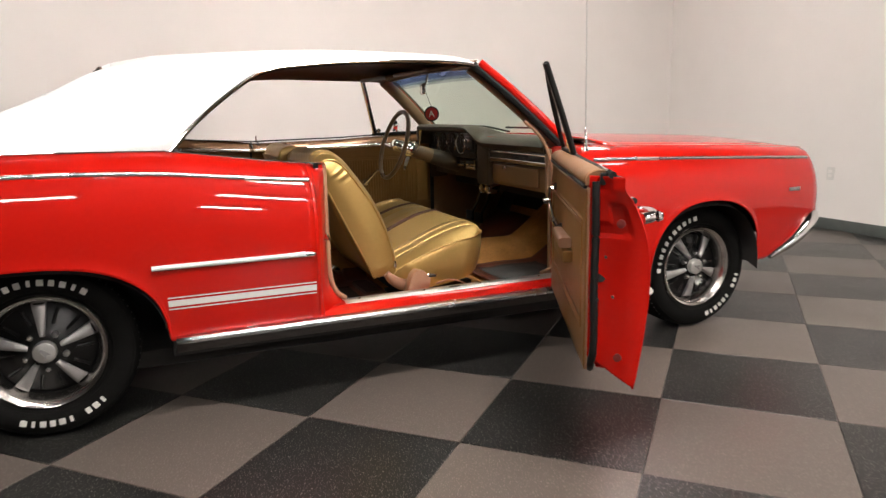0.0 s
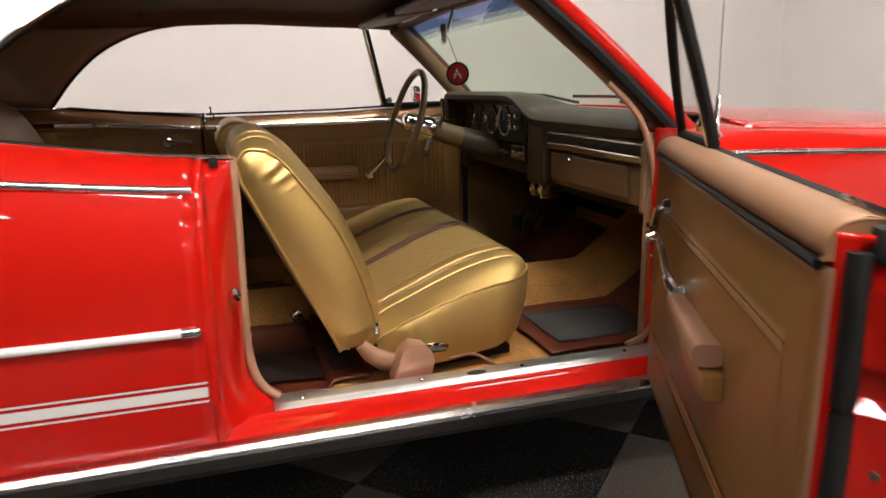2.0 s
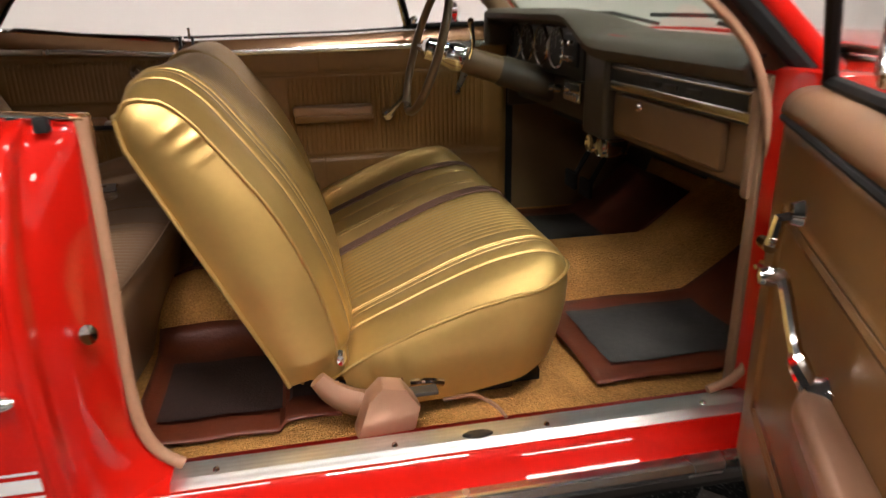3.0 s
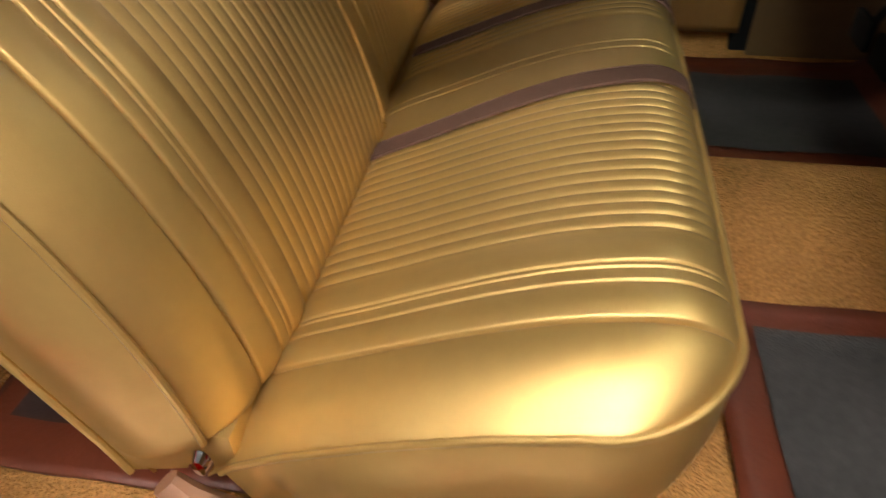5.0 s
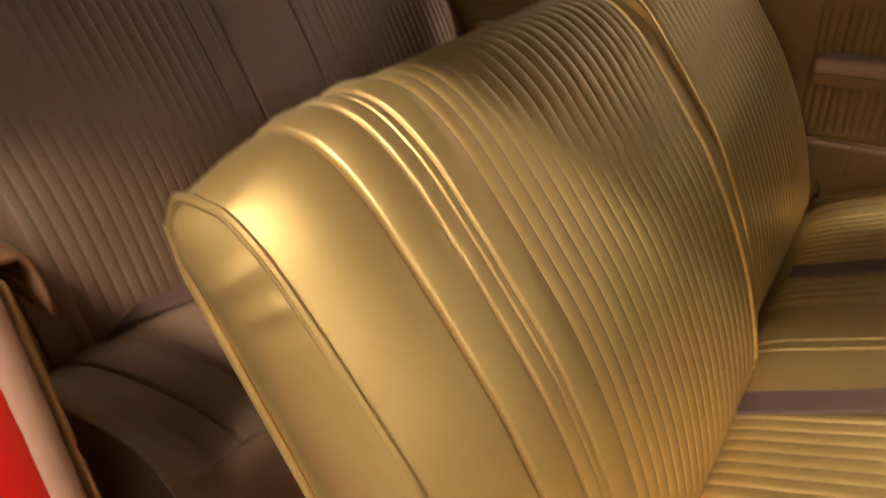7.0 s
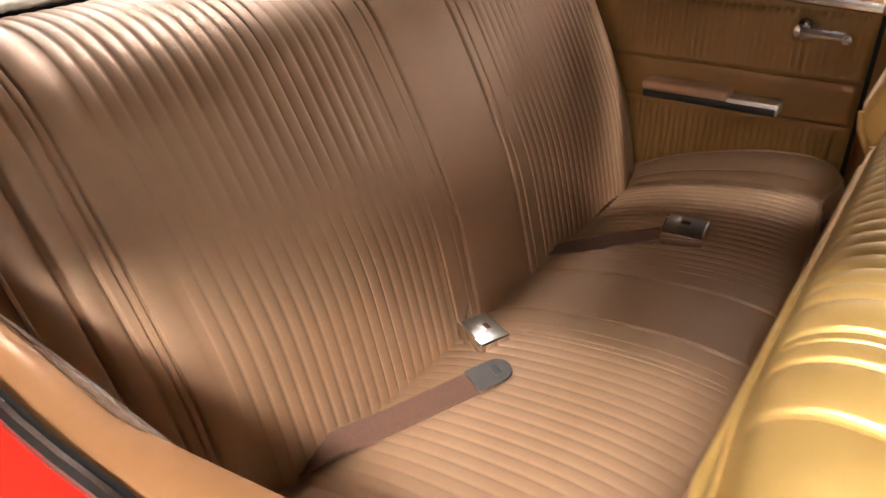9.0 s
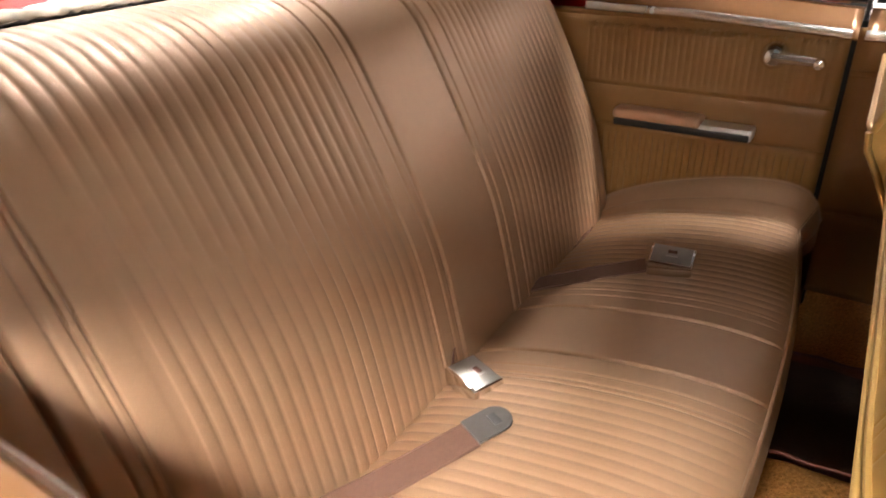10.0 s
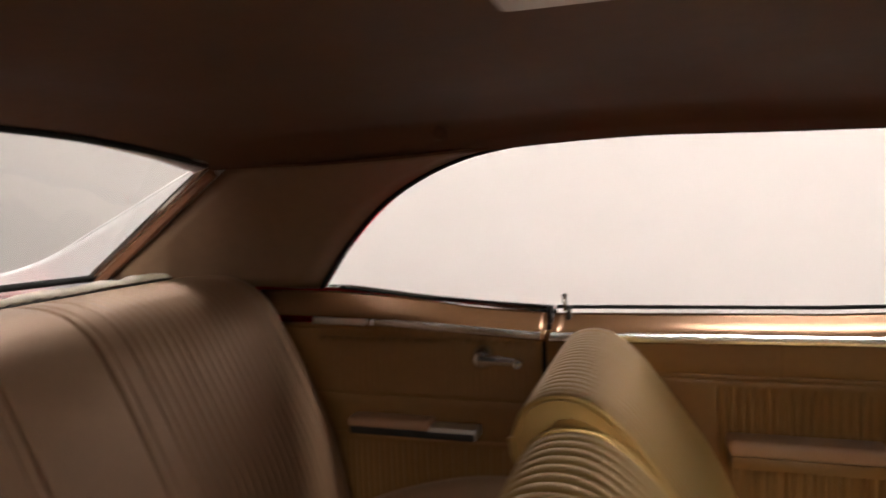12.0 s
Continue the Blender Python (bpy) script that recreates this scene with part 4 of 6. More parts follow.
def bolster(y, y0, y1, mid_y, seam, rise):
    """Height of the padded roll between the outer seam and the end of a seat."""
    for s in (-1, 1):
        a, b = s * (y - mid_y), (y1 - mid_y if s > 0 else mid_y - y0)
        if seam < a <= b and b - seam < 0.13:
            t = (a - seam) / (b - seam)
            return rise * math.sin(math.pi * t ** 0.8)
    return 0.0


def across(y0, y1, ribs, seams, pitch, mid_y):
    """Places across the seat, dense on the stitching."""
    ys = set(steps(y0, y1, 60))
    for s in (-1, 1):
        n = int((ribs[1] - ribs[0]) / pitch * 8)
        for k in range(n + 1):
            ys.add(mid_y + s * (ribs[0] + pitch * k / 8))
        for at_y, d, w in seams:
            for k in range(-9, 11):
                ys.add(mid_y + s * (at_y + w * k * 0.33))
    for e in (0, 0.004, 0.01, 0.018, 0.028, 0.04, 0.055, 0.07, 0.085):
        ys.add(y0 + e)
        ys.add(y1 - e)
    ys = sorted(y for y in ys if y0 <= y <= y1)
    return [y for k, y in enumerate(ys) if k in (0, len(ys) - 1) or y - ys[k - 1] > 2e-4]


def padded(profile, y0, y1, drop, radius, pattern, n=48, fade=(0.0, 1.0), bow=0.0, face=1, taper=False, plain_end=0, crown=1.0, rise=0.0):
    """A padded surface: a side profile of (x, z) carried across the car, with rounded ends and stitching."""
    pts = curve([(x, 0, z) for x, z in profile], n)
    nor = []
    for k in range(n + 1):
        t = pts[min(k + 1, n)] - pts[max(k - 1, 0)]
        nor.append(face * Vector((-t.z, 0, t.x)).normalized())
    ribs, seams, pitch, depth, mid_y = pattern
    ys = across(y0, y1, ribs, seams, pitch, mid_y)
    def at(k, y):
        u = k / n
        d = min(y - y0, y1 - y)
        off, soft = 0.0, radius
        if plain_end and (y - y0 > y1 - y) == (plain_end > 0):
            soft = 0.03
        ease = 0.4 + 0.6 * min(1.0, (1 - u) / 0.12) if taper else 1.0
        if drop < 0:
            ease = (0.5 + 1.1 * min(1.0, u / 0.64)) * (1.0 if u < 0.64 else max(0.0, 1 - (u - 0.64) / 0.12))
        if d < soft:
            f = (soft - d) / soft
            off -= (drop if soft == radius else 0.006) * f ** crown * ease
            if d < 0.03 and crown == 1.0:
                off -= 0.010 * (1 - d / 0.03) ** 2 * ease
        amp = min(1.0, max(0.0, (u - fade[0]) / 0.06)) * min(1.0, max(0.0, (fade[1] - u) / 0.06))
        off += pleats(y - mid_y, ribs, seams, pitch, depth) * amp
        if rise:
            off += bolster(y, y0, y1, mid_y, seams[0][0], rise) * min(1.0, (1 - u) / 0.15)
        mid = (y - (y0 + y1) / 2) / ((y1 - y0) / 2)
        p = pts[k] + nor[k] * off
        return (p.x - bow * mid * mid * u, y, p.z)
    return sheet(at, range(n + 1), ys), at, n


def wrinkled_side(edge_a, edge_b, out, n=30, folds=()):
    """Boxing panel between two edge lines, a little full, with small folds."""
    a, b = curve(edge_a, n), curve(edge_b, n)
    def at(k, v):
        p = a[k].lerp(b[k], v)
        q = math.sin(math.pi * v) * min(1, 4 * math.sin(math.pi * k / n))
        o = out * q
        for u0, w, d, v0 in folds:
            o -= d * math.exp(-((k / n - u0 - 0.06 * (v - 0.5)) / w) ** 2) * max(0, 1 - abs(v - v0) / 0.5)
        return (p.x, p.y + o, p.z)
    return sheet(at, range(n + 1), steps(0, 1, 24))


FRONT_MID = 0.04
FRONT_SEAMS = ((0.574, 0.0052, 0.0028), (0.531, 0.0030, 0.0024), (0.512, 0.0021, 0.0018), (0.504, 0.0024, 0.0018), (0.012, 0.0024, 0.0022))
BACK_SEAMS = ((0.592, 0.0054, 0.0028), (0.549, 0.0032, 0.0022), (0.529, 0.0021, 0.0018), (0.518, 0.0028, 0.0020))
CUSHION_PATTERN = ((0.13, 0.462), FRONT_SEAMS, 0.0211, 0.0034, FRONT_MID)
BACK_PATTERN = ((0.076, 0.479), BACK_SEAMS, 0.0210, 0.0028, FRONT_MID)
CUSHION_PROFILE = [(1.345, 0.41), (1.37, 0.44), (1.405, 0.468), (1.49, 0.506), (1.56, 0.537), (1.63, 0.565), (1.695, 0.585), (1.76, 0.596), (1.80, 0.594), (1.832, 0.578), (1.846, 0.55), (1.842, 0.50), (1.828, 0.44), (1.81, 0.385)]
BACK_PROFILE = [(1.372, 0.43), (1.396, 0.468), (1.372, 0.582), (1.335, 0.681), (1.297, 0.757), (1.255, 0.82), (1.215, 0.875), (1.175, 0.925), (1.13, 0.958), (1.085, 0.962), (1.05, 0.942), (1.036, 0.905)]


CUSHION_Y = (-0.628, 0.668)
CUSHION_R = 0.130
CUSHION_SIDE = [(1.345, 0.40), (1.38, 0.428), (1.433, 0.455), (1.529, 0.492), (1.624, 0.521), (1.68, 0.533), (1.72, 0.541)]


def cushion_front(y):
    """How far back from the front line the cushion's rounded plan stands at a place across."""
    d = min(y - CUSHION_Y[0], CUSHION_Y[1] - y)
    mid = (y - 0.02) / 0.648
    back = 0.008 * mid * mid
    if d < CUSHION_R:
        back += CUSHION_R - math.sqrt(max(0.0, CUSHION_R ** 2 - (CUSHION_R - d) ** 2))
    return back


def build_cushion():
    """Bench cushion: a crowned, pleated top sewn by one piping to a boxing that runs round side, front and side."""
    n = 56
    pts = curve([(x, 0, z) for x, z in CUSHION_PROFILE[:11]], n)
    crest = max(range(n + 1), key=lambda k: pts[k].z)
    ribs, seams, pitch, depth, mid_y = CUSHION_PATTERN
    y0, y1 = CUSHION_Y
    ys = set(across(y0, y1, ribs, seams, pitch, mid_y)) | {y0 + CUSHION_R * (1 - math.cos(a)) for a in steps(0, math.pi / 2, 14)} | {y1 - CUSHION_R * (1 - math.cos(a)) for a in steps(0, math.pi / 2, 14)}
    ys = sorted(ys)
    ys = [y for k, y in enumerate(ys) if k in (0, len(ys) - 1) or y - ys[k - 1] > 2e-4]
    xr, xf, zf = pts[0].x, pts[-1].x, pts[-1].z
    def at(k, y):
        p, u = pts[k], k / n
        d = min(y - y0, y1 - y)
        f = ((p.x - xr) / (xf - xr)) ** 2
        hold = 1.0 if k <= crest else max(0.0, (p.z - zf) / (pts[crest].z - zf))
        z = p.z + bolster(y, y0, y1, mid_y, seams[0][0], 0.007) * hold * min(1.0, u / 0.15)
        if d < 0.15:
            edge = lerp_table(CUSHION_SIDE, p.x - (CUSHION_R + 0.008) * f)
            z += (edge - p.z) * (1 - d / 0.15) ** 2
        if d < CUSHION_R:
            z += 0.007 * math.sin(math.pi * d / CUSHION_R) * (1 - hold)
        amp = min(1.0, max(0.0, (u - 0.03) / 0.06)) * min(1.0, max(0.0, (0.97 - u) / 0.10))
        z += pleats(y - mid_y, ribs, seams, pitch, depth) * amp
        return (p.x - cushion_front(y) * f, y, z)
    seat = part("front_seat_cushion", sheet(at, range(n + 1), ys), GOLD, CAR, "pleated metallic gold vinyl bench seat cushion", angle=60)
    first = 3
    line = [Vector(at(k, y0)) for k in range(first, n)] + [Vector(at(n, y)) for y in ys] + [Vector(at(k, y1)) for k in range(n - 1, first - 1, -1)]
    line = curve([tuple(p) for p in line[::2]] + [tuple(line[-1])], 300)
    centre = Vector((1.55, 0.02, 0))
    outs = []
    for k, p in enumerate(line):
        t = line[min(k + 1, 300)] - line[max(k - 1, 0)]
        o = Vector((t.y, -t.x, 0)).normalized()
        outs.append(o if o.dot(p - centre) > 0 else -o)
    low_z = [(1.36, 0.345), (1.46, 0.325), (1.58, 0.33), (1.71, 0.352), (1.785, 0.374), (1.85, 0.382)]
    def boxing(k, v):
        p, o = line[k], outs[k]
        low = Vector((p.x + 0.02 * max(0.0, 1.42 - p.x) / 0.06, p.y, lerp_table(low_z, p.x))) - o * (0.010 + 0.016 * max(0.0, o.x))
        q = p.lerp(low, v) + o * math.sin(math.pi * v ** 0.8) * (0.016 - 0.006 * max(0.0, o.x)) * min(1.0, k / 14, (300 - k) / 14)
        if p.y < -0.5 and o.x < 0.5:
            for x0, w, deep, v0 in ((1.425, 0.016, 0.008, 0.5), (1.475, 0.013, 0.005, 0.35), (1.66, 0.05, 0.003, 0.4)):
                q -= o * deep * math.exp(-((p.x - x0 - 0.03 * (v - 0.5)) / w) ** 2) * max(0.0, 1 - abs(v - v0) / 0.5)
        return tuple(q)
    part("boxing", sheet(boxing, range(301), steps(0, 1, 20)), GOLD, seat, "gold vinyl boxing round the cushion")
    part("piping", tube([p + o * 0.0025 + Vector((0, 0, 0.001)) for p, o in zip(line, outs)], 0.0042, 8), GOLD, seat)


def build_front_seat():
    build_cushion()
    part("seat_frame", box(1.40, 1.72, -0.56, 0.56, 0.295, 0.375, 0.01), DARK, CAR, "dark seat frame below the cushion")
    for y in (-0.50, 0.50):
        part("seat_track", box(1.36, 1.79, y - 0.025, y + 0.025, 0.285, 0.315, 0.005), DARK, CAR)
    # two folding backrests
    for s in (-1, 1):
        y0, y1 = (-0.632, -0.022) if s < 0 else (0.102, 0.640)
        shift = 0.0 if s < 0 else -0.030
        bm, at, n = padded([(x + shift, z) for x, z in BACK_PROFILE], y0, y1, 0.036, 0.17, BACK_PATTERN, 64, (0.02, 0.99), face=-1, taper=True, plain_end=-s, crown=2.0, rise=0.005)
        rest = part("backrest", bm, GOLD, CAR, "pleated metallic gold vinyl folding backrest", angle=60)
        # rear board
        board_top, board_low = (1.034 + shift, 0.902), (1.272 + shift, 0.405)
        def board(u, v):
            y = y0 + (y1 - y0) * v
            x = board_top[0] + (board_low[0] - board_top[0]) * u
            z = board_top[1] + (board_low[1] - board_top[1]) * u
            f = max(0, 1 - min(v, 1 - v) / 0.08)
            return (x + 0.022 * f * f - 0.012 * math.sin(math.pi * u), y, z - 0.012 * f * f * (u < 0.1))
        part("rear_board", sheet(board, steps(0, 1, 14), steps(0, 1, 24)), GOLD, rest, "plain gold vinyl back of the seat", thick=0.004)
        for y, e in ((y0, -1), (y1, 1)):
            edge = [Vector(at(k, y)) for k in range(n + 1)]
            front = [tuple(edge[k]) for k in range(4, n + 1, 3)]
            rear = [(1.27 + shift, y, 0.402)] + [(1.272 + shift - 0.238 * t, y, 0.405 + 0.497 * t) for t in steps(0.08, 0.90, 9)] + [tuple(edge[n] + Vector((0.003, 0, -0.022))), tuple(edge[n])]
            front = [(1.33 + shift, y, 0.418)] + front
            folds = ((0.845, 0.015, 0.0076, 0.28), (0.795, 0.013, 0.0056, 0.10), (0.745, 0.012, 0.0020, 0.10), (0.35, 0.06, 0.003, 0.5)) if e == s else ()
            outer = e == s
            part("side_boxing", wrinkled_side(front, rear, e * (0.016 if outer else 0.005), 170 if outer else 50, folds), GOLD, rest, "gold vinyl boxing with small folds near the top" if outer else "")
            part("piping", tube([p + Vector((0.001, e * 0.003, 0.001)) for p in edge[3:]], 0.0042, 8), GOLD, rest)
            part("rear_piping", tube([Vector(p) + Vector((-0.003, e * 0.003, 0)) for p in rear], 0.0042, 8), GOLD, rest)
        part("bottom_cover", box(1.27 + shift, 1.38 + shift, y0 + 0.01, y1 - 0.01, 0.40, 0.46, 0.015), GOLD, rest)
        part("top_piping", tube([at(n, y) for y in steps(y0, y1, 24)], 0.003, 8), GOLD, rest)
        if s < 0:
            lower = [(x - 0.022, z - 0.032) for x, z in BACK_PROFILE[:-2]] + [(1.045, 0.88)]
            mid_bm, _, _ = padded(lower, -0.028, 0.108, 0.0, 0.01, ((0.9, 0.9), (), 0.01, 0, FRONT_MID), 40, face=-1)
            part("centre_pad", mid_bm, GOLD, CAR, "plain recessed gold pad between the two backrests")
        hinge = curve([(1.318, s * 0.652, 0.422), (1.345, s * 0.655, 0.392), (1.39, s * 0.655, 0.366), (1.45, s * 0.652, 0.36), (1.48, s * 0.648, 0.365)], 20)
        cover = part("hinge_cover", tube(hinge, [0.014 + 0.008 * math.sin(math.pi * k / 20) for k in range(21)], 10, flat=1.2), PLASTIC, CAR, "tan plastic hinge cover at the foot of the backrest")
        part("pivot_button", lathe([(0.0005, 0.010), (0.008, 0.009), (0.011, 0.004), (0.013, 0)], pose(1.362, s * 0.645, 0.456, -90 * s, 0, 0) @ Matrix.Diagonal((0.8, 1.35, 1, 1)), 16), CHROME, cover)
        part("seat_lever", tube(curve([(1.49, s * 0.655, 0.395), (1.52, s * 0.668, 0.40), (1.548, s * 0.668, 0.394)], 8), 0.0075, 8), CHROME, CAR, "small chrome seat release lever")


build_front_seat()


def build_front_belts():
    a = [(1.385, -0.115, 0.462)] + [(x, -0.105 + 0.05 * (k / 8), z + 0.003) for k, (x, z) in enumerate(CUSHION_PROFILE[2:11])] + [(1.848, -0.05, 0.50), (1.838, -0.05, 0.45)]
    flat_belt(a, 0.05, "mauve-brown lap belt laid over the bench cushion from back to front")
    b = [(1.385, 0.27, 0.462)] + [(x, 0.27 - 0.03 * (k / 8), z + 0.003) for k, (x, z) in enumerate(CUSHION_PROFILE[2:11])] + [(1.848, 0.24, 0.50), (1.838, 0.24, 0.45)]
    flat_belt(b, 0.045, "mauve-brown lap belt laid over the bench cushion beside its twin")
    # belt retractor by the sill
    ob = empty_thing("belt_retractor", "tan plastic seat belt retractor housing on the carpet by the sill", "belt retractor")
    shell = prism([(-0.055, -0.0), (0.05, -0.0), (0.062, 0.045), (0.035, 0.085), (-0.005, 0.095), (-0.03, 0.07)], -0.024, 0.024, pose(1.430, -0.728, 0.352, 90, 0, 4), 0.008)
    part("housing", shell, PLASTIC, ob)
    part("belt_tongue", box(1.455, 1.53, -0.715, -0.688, 0.398, 0.406, 0.002), DULL_STEEL, ob, "steel belt tongue lying in the housing")
    part("webbing", flat_strip(curve([(1.47, -0.70, 0.42), (1.44, -0.68, 0.40), (1.43, -0.665, 0.36)], 10), 0.04), BELT, ob)
    wire = curve([(1.55, -0.66, 0.352), (1.60, -0.69, 0.372), (1.63, -0.73, 0.372), (1.64, -0.77, 0.37)], 20)
    thing("seat_wire", tube(wire, 0.004, 6), PLASTIC, "thin tan cord running from under the seat to the sill", "cord")


def flat_strip(pts, wide, thick=0.0022, up=None):
    """A thin flat band along points, level across the car unless told otherwise."""
    bm = bmesh.new()
    rows = []
    n = len(pts)
    for i, p in enumerate(pts):
        t = (pts[min(i + 1, n - 1)] - pts[max(i - 1, 0)]).normalized()
        side = Vector((0, 1, 0)) if up is None else t.cross(Vector(up)).normalized()
        nn = side.cross(t).normalized()
        if nn.z < 0:
            nn = -nn
        w = wide / 2
        rows.append([bm.verts.new(p + side * a * w + nn * (b * thick)) for a, b in ((-1, 0), (-0.94, 1), (0, 1.25), (0.94, 1), (1, 0), (0, -0.2))])
    for a, b in zip(rows, rows[1:]):
        for k in range(6):
            j = (k + 1) % 6
            bm.faces.new((a[k], a[j], b[j], b[k]))
    bm.faces.new(rows[0])
    bm.faces.new(rows[-1][::-1])
    return bm


def flat_belt(points, wide, label, up=None, group="lap belts on the front bench"):
    pts = curve(points, 60)
    belt = thing("seat_belt", flat_strip(pts, wide, up=up), BELT, label, "seat belt", group=group)
    # a raised selvedge along both edges
    for e in (-1, 1):
        line = []
        for i, p in enumerate(pts):
            t = (pts[min(i + 1, 60)] - pts[max(i - 1, 0)]).normalized()
            side = Vector((0, 1, 0)) if up is None else t.cross(Vector(up)).normalized()
            line.append(p + side * e * wide * 0.44 + Vector((0, 0, 0.0022)))
        part("selvedge", tube(line, 0.0011, 6), BELT, belt)
    return belt


build_front_belts()

REAR_MID = 0.043
REAR_SEAMS = ((0.676, -0.0095, 0.0030), (0.643, 0.0022, 0.004), (0.626, 0.0028, 0.0022), (0.616, 0.0028, 0.0022), (0.090, -0.0095, 0.0028), (0.112, 0.0022, 0.0030), (0.150, 0.003, 0.0026))
REAR_CUSHION_SEAMS = ((0.62, 0.0045, 0.003), (0.075, -0.008, 0.0028), (0.118, 0.0016, 0.0028), (0.140, 0.0016, 0.0028))
REAR_BACK_PROFILE = [(0.550, 0.42), (0.532, 0.47), (0.518, 0.54), (0.486, 0.674), (0.446, 0.772), (0.388, 0.89), (0.334, 0.985), (0.290, 1.026), (0.245, 1.044), (0.20, 1.050), (0.15, 1.049), (0.122, 1.040)]
REAR_CUSHION_PROFILE = [(0.475, 0.44), (0.505, 0.466), (0.565, 0.497), (0.65, 0.525), (0.75, 0.545), (0.85, 0.557), (0.93, 0.556), (0.975, 0.545), (0.988, 0.515), (0.975, 0.44), (0.950, 0.35), (0.940, 0.28)]


def build_rear_seat():
    bm, at, n = padded(REAR_BACK_PROFILE, -0.675, 0.675, 0.014, 0.10, ((0.165, 0.568), REAR_SEAMS, 0.0212, 0.0024, REAR_MID), 70, (0.0, 1.2), face=-1)
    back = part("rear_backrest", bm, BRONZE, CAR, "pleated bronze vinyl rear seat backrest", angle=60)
    for s in (-1, 1):
        edge = [Vector(at(k, s * 0.675)) for k in range(n + 1)]
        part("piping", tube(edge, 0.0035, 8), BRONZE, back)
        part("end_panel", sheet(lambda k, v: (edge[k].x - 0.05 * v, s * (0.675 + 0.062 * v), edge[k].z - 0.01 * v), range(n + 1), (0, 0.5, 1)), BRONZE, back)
    bm, at, n = padded(REAR_CUSHION_PROFILE, -0.66, 0.66, -0.045, 0.07, ((0.150, 0.56), REAR_CUSHION_SEAMS, 0.0212, 0.0024, 0.064), 56, (0.0, 0.66), bow=0.075)
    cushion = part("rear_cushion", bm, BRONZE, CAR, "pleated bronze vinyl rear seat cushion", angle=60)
    edge_k = 37
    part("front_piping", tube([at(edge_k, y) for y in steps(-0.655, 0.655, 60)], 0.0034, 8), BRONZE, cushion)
    for s in (-1, 1):
        edge = [Vector(at(k, s * 0.66)) for k in range(n + 1)]
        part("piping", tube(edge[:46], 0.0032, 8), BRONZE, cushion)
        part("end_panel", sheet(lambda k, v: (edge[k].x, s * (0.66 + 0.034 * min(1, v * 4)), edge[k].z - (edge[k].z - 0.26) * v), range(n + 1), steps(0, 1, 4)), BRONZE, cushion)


build_rear_seat()


def buckle(x, y, z, yaw, tilt, label):
    """Chrome push-button lap belt buckle."""
    ob = empty_thing("belt_buckle", label, "belt buckle", group="rear seat belt buckles")
    m = pose(x, y, z, tilt, 0, yaw)
    part("case", box(-0.039, 0.039, -0.028, 0.028, -0.020, 0.013, 0.004, turn=m), CHROME, ob)
    part("top_plate", box(-0.035, 0.035, -0.022, 0.025, 0.0128, 0.0138, 0.0005, turn=m), BUCKLE_PLATE, ob, "brushed top plate")
    part("button", box(-0.011, 0.011, -0.004, 0.014, 0.012, 0.0155, 0.002, turn=m), BUCKLE_PLATE, ob)
    part("button_slot", box(-0.008, 0.008, 0.002, 0.011, 0.0145, 0.0162, 0.001, turn=m), BELT, ob)


def floor_buckle():
    """A belt buckle standing on its short strap beside the tunnel."""
    ob = empty_thing("belt_buckle", "chrome belt buckle on a short strap behind the front seat", "belt buckle")
    foot, top = Vector((1.250, -0.158, floor_z(1.250, -0.158) + 0.001)), Vector((1.212, -0.175, 0.345))
    part("strap", flat_strip(curve([foot, foot.lerp(top, 0.5) + Vector((0.006, 0, 0.006)), top], 10), 0.036), BELT, ob)
    part("case", box(-0.016, 0.016, -0.022, 0.022, -0.012, 0.024, 0.005, turn=pose(1.206, -0.177, 0.352, 0, -35, 15)), CHROME, ob)


def build_rear_belts():
    floor_buckle()
    buckle(0.758, 0.300, 0.566, 6, 14, "chrome lap belt buckle lying on the rear seat cushion")
    flat_belt([(0.50, 0.215, 0.474), (0.545, 0.225, 0.497), (0.60, 0.245, 0.515), (0.66, 0.275, 0.531), (0.715, 0.30, 0.546)], 0.042, "mauve-brown lap belt tucked into the rear seat fold", up=(0.3, 0, 1), group="rear lap belts")
    buckle(0.580, -0.115, 0.512, -24, 2, "chrome lap belt buckle wedged in the rear seat fold")
    flat_belt([(0.50, -0.07, 0.478), (0.515, -0.08, 0.495), (0.53, -0.09, 0.51)], 0.045, "short mauve-brown buckle strap in the rear seat fold", up=(1, 0, 0.4), group="rear lap belts")
    flat_belt([(0.505, -0.47, 0.48), (0.54, -0.43, 0.506), (0.58, -0.36, 0.514), (0.62, -0.285, 0.524), (0.645, -0.24, 0.531)], 0.05, "mauve-brown lap belt with a tongue lying on the rear cushion", up=(0, 0, 1), group="rear lap belts")
    tongue = empty_thing("belt_tongue", "steel belt tongue with a slot at the end of the webbing", "belt tongue")
    lie = pose(0.658, -0.215, 0.538, 0, -6, 62)
    nose = [(-0.03, -0.024), (0.012, -0.024)] + [(0.012 + 0.022 * math.cos(a), 0.024 * math.sin(a)) for a in steps(-1.3, 1.3, 10)] + [(0.012, 0.024), (-0.03, 0.024)]
    part("plate", prism(nose, -0.0015, 0.0015, lie), DULL_STEEL, tongue)
    part("slot", box(0.004, 0.016, -0.011, 0.011, 0.0012, 0.0022, 0.0004, turn=lie), BLACK, tongue)
    flat_belt([(0.495, 0.30, 0.472), (0.505, 0.38, 0.486), (0.512, 0.46, 0.492), (0.515, 0.53, 0.488)], 0.055, "folded mauve-brown lap belt beside the backrest", up=(0.5, 0, 1), group="rear lap belts")


build_rear_belts()


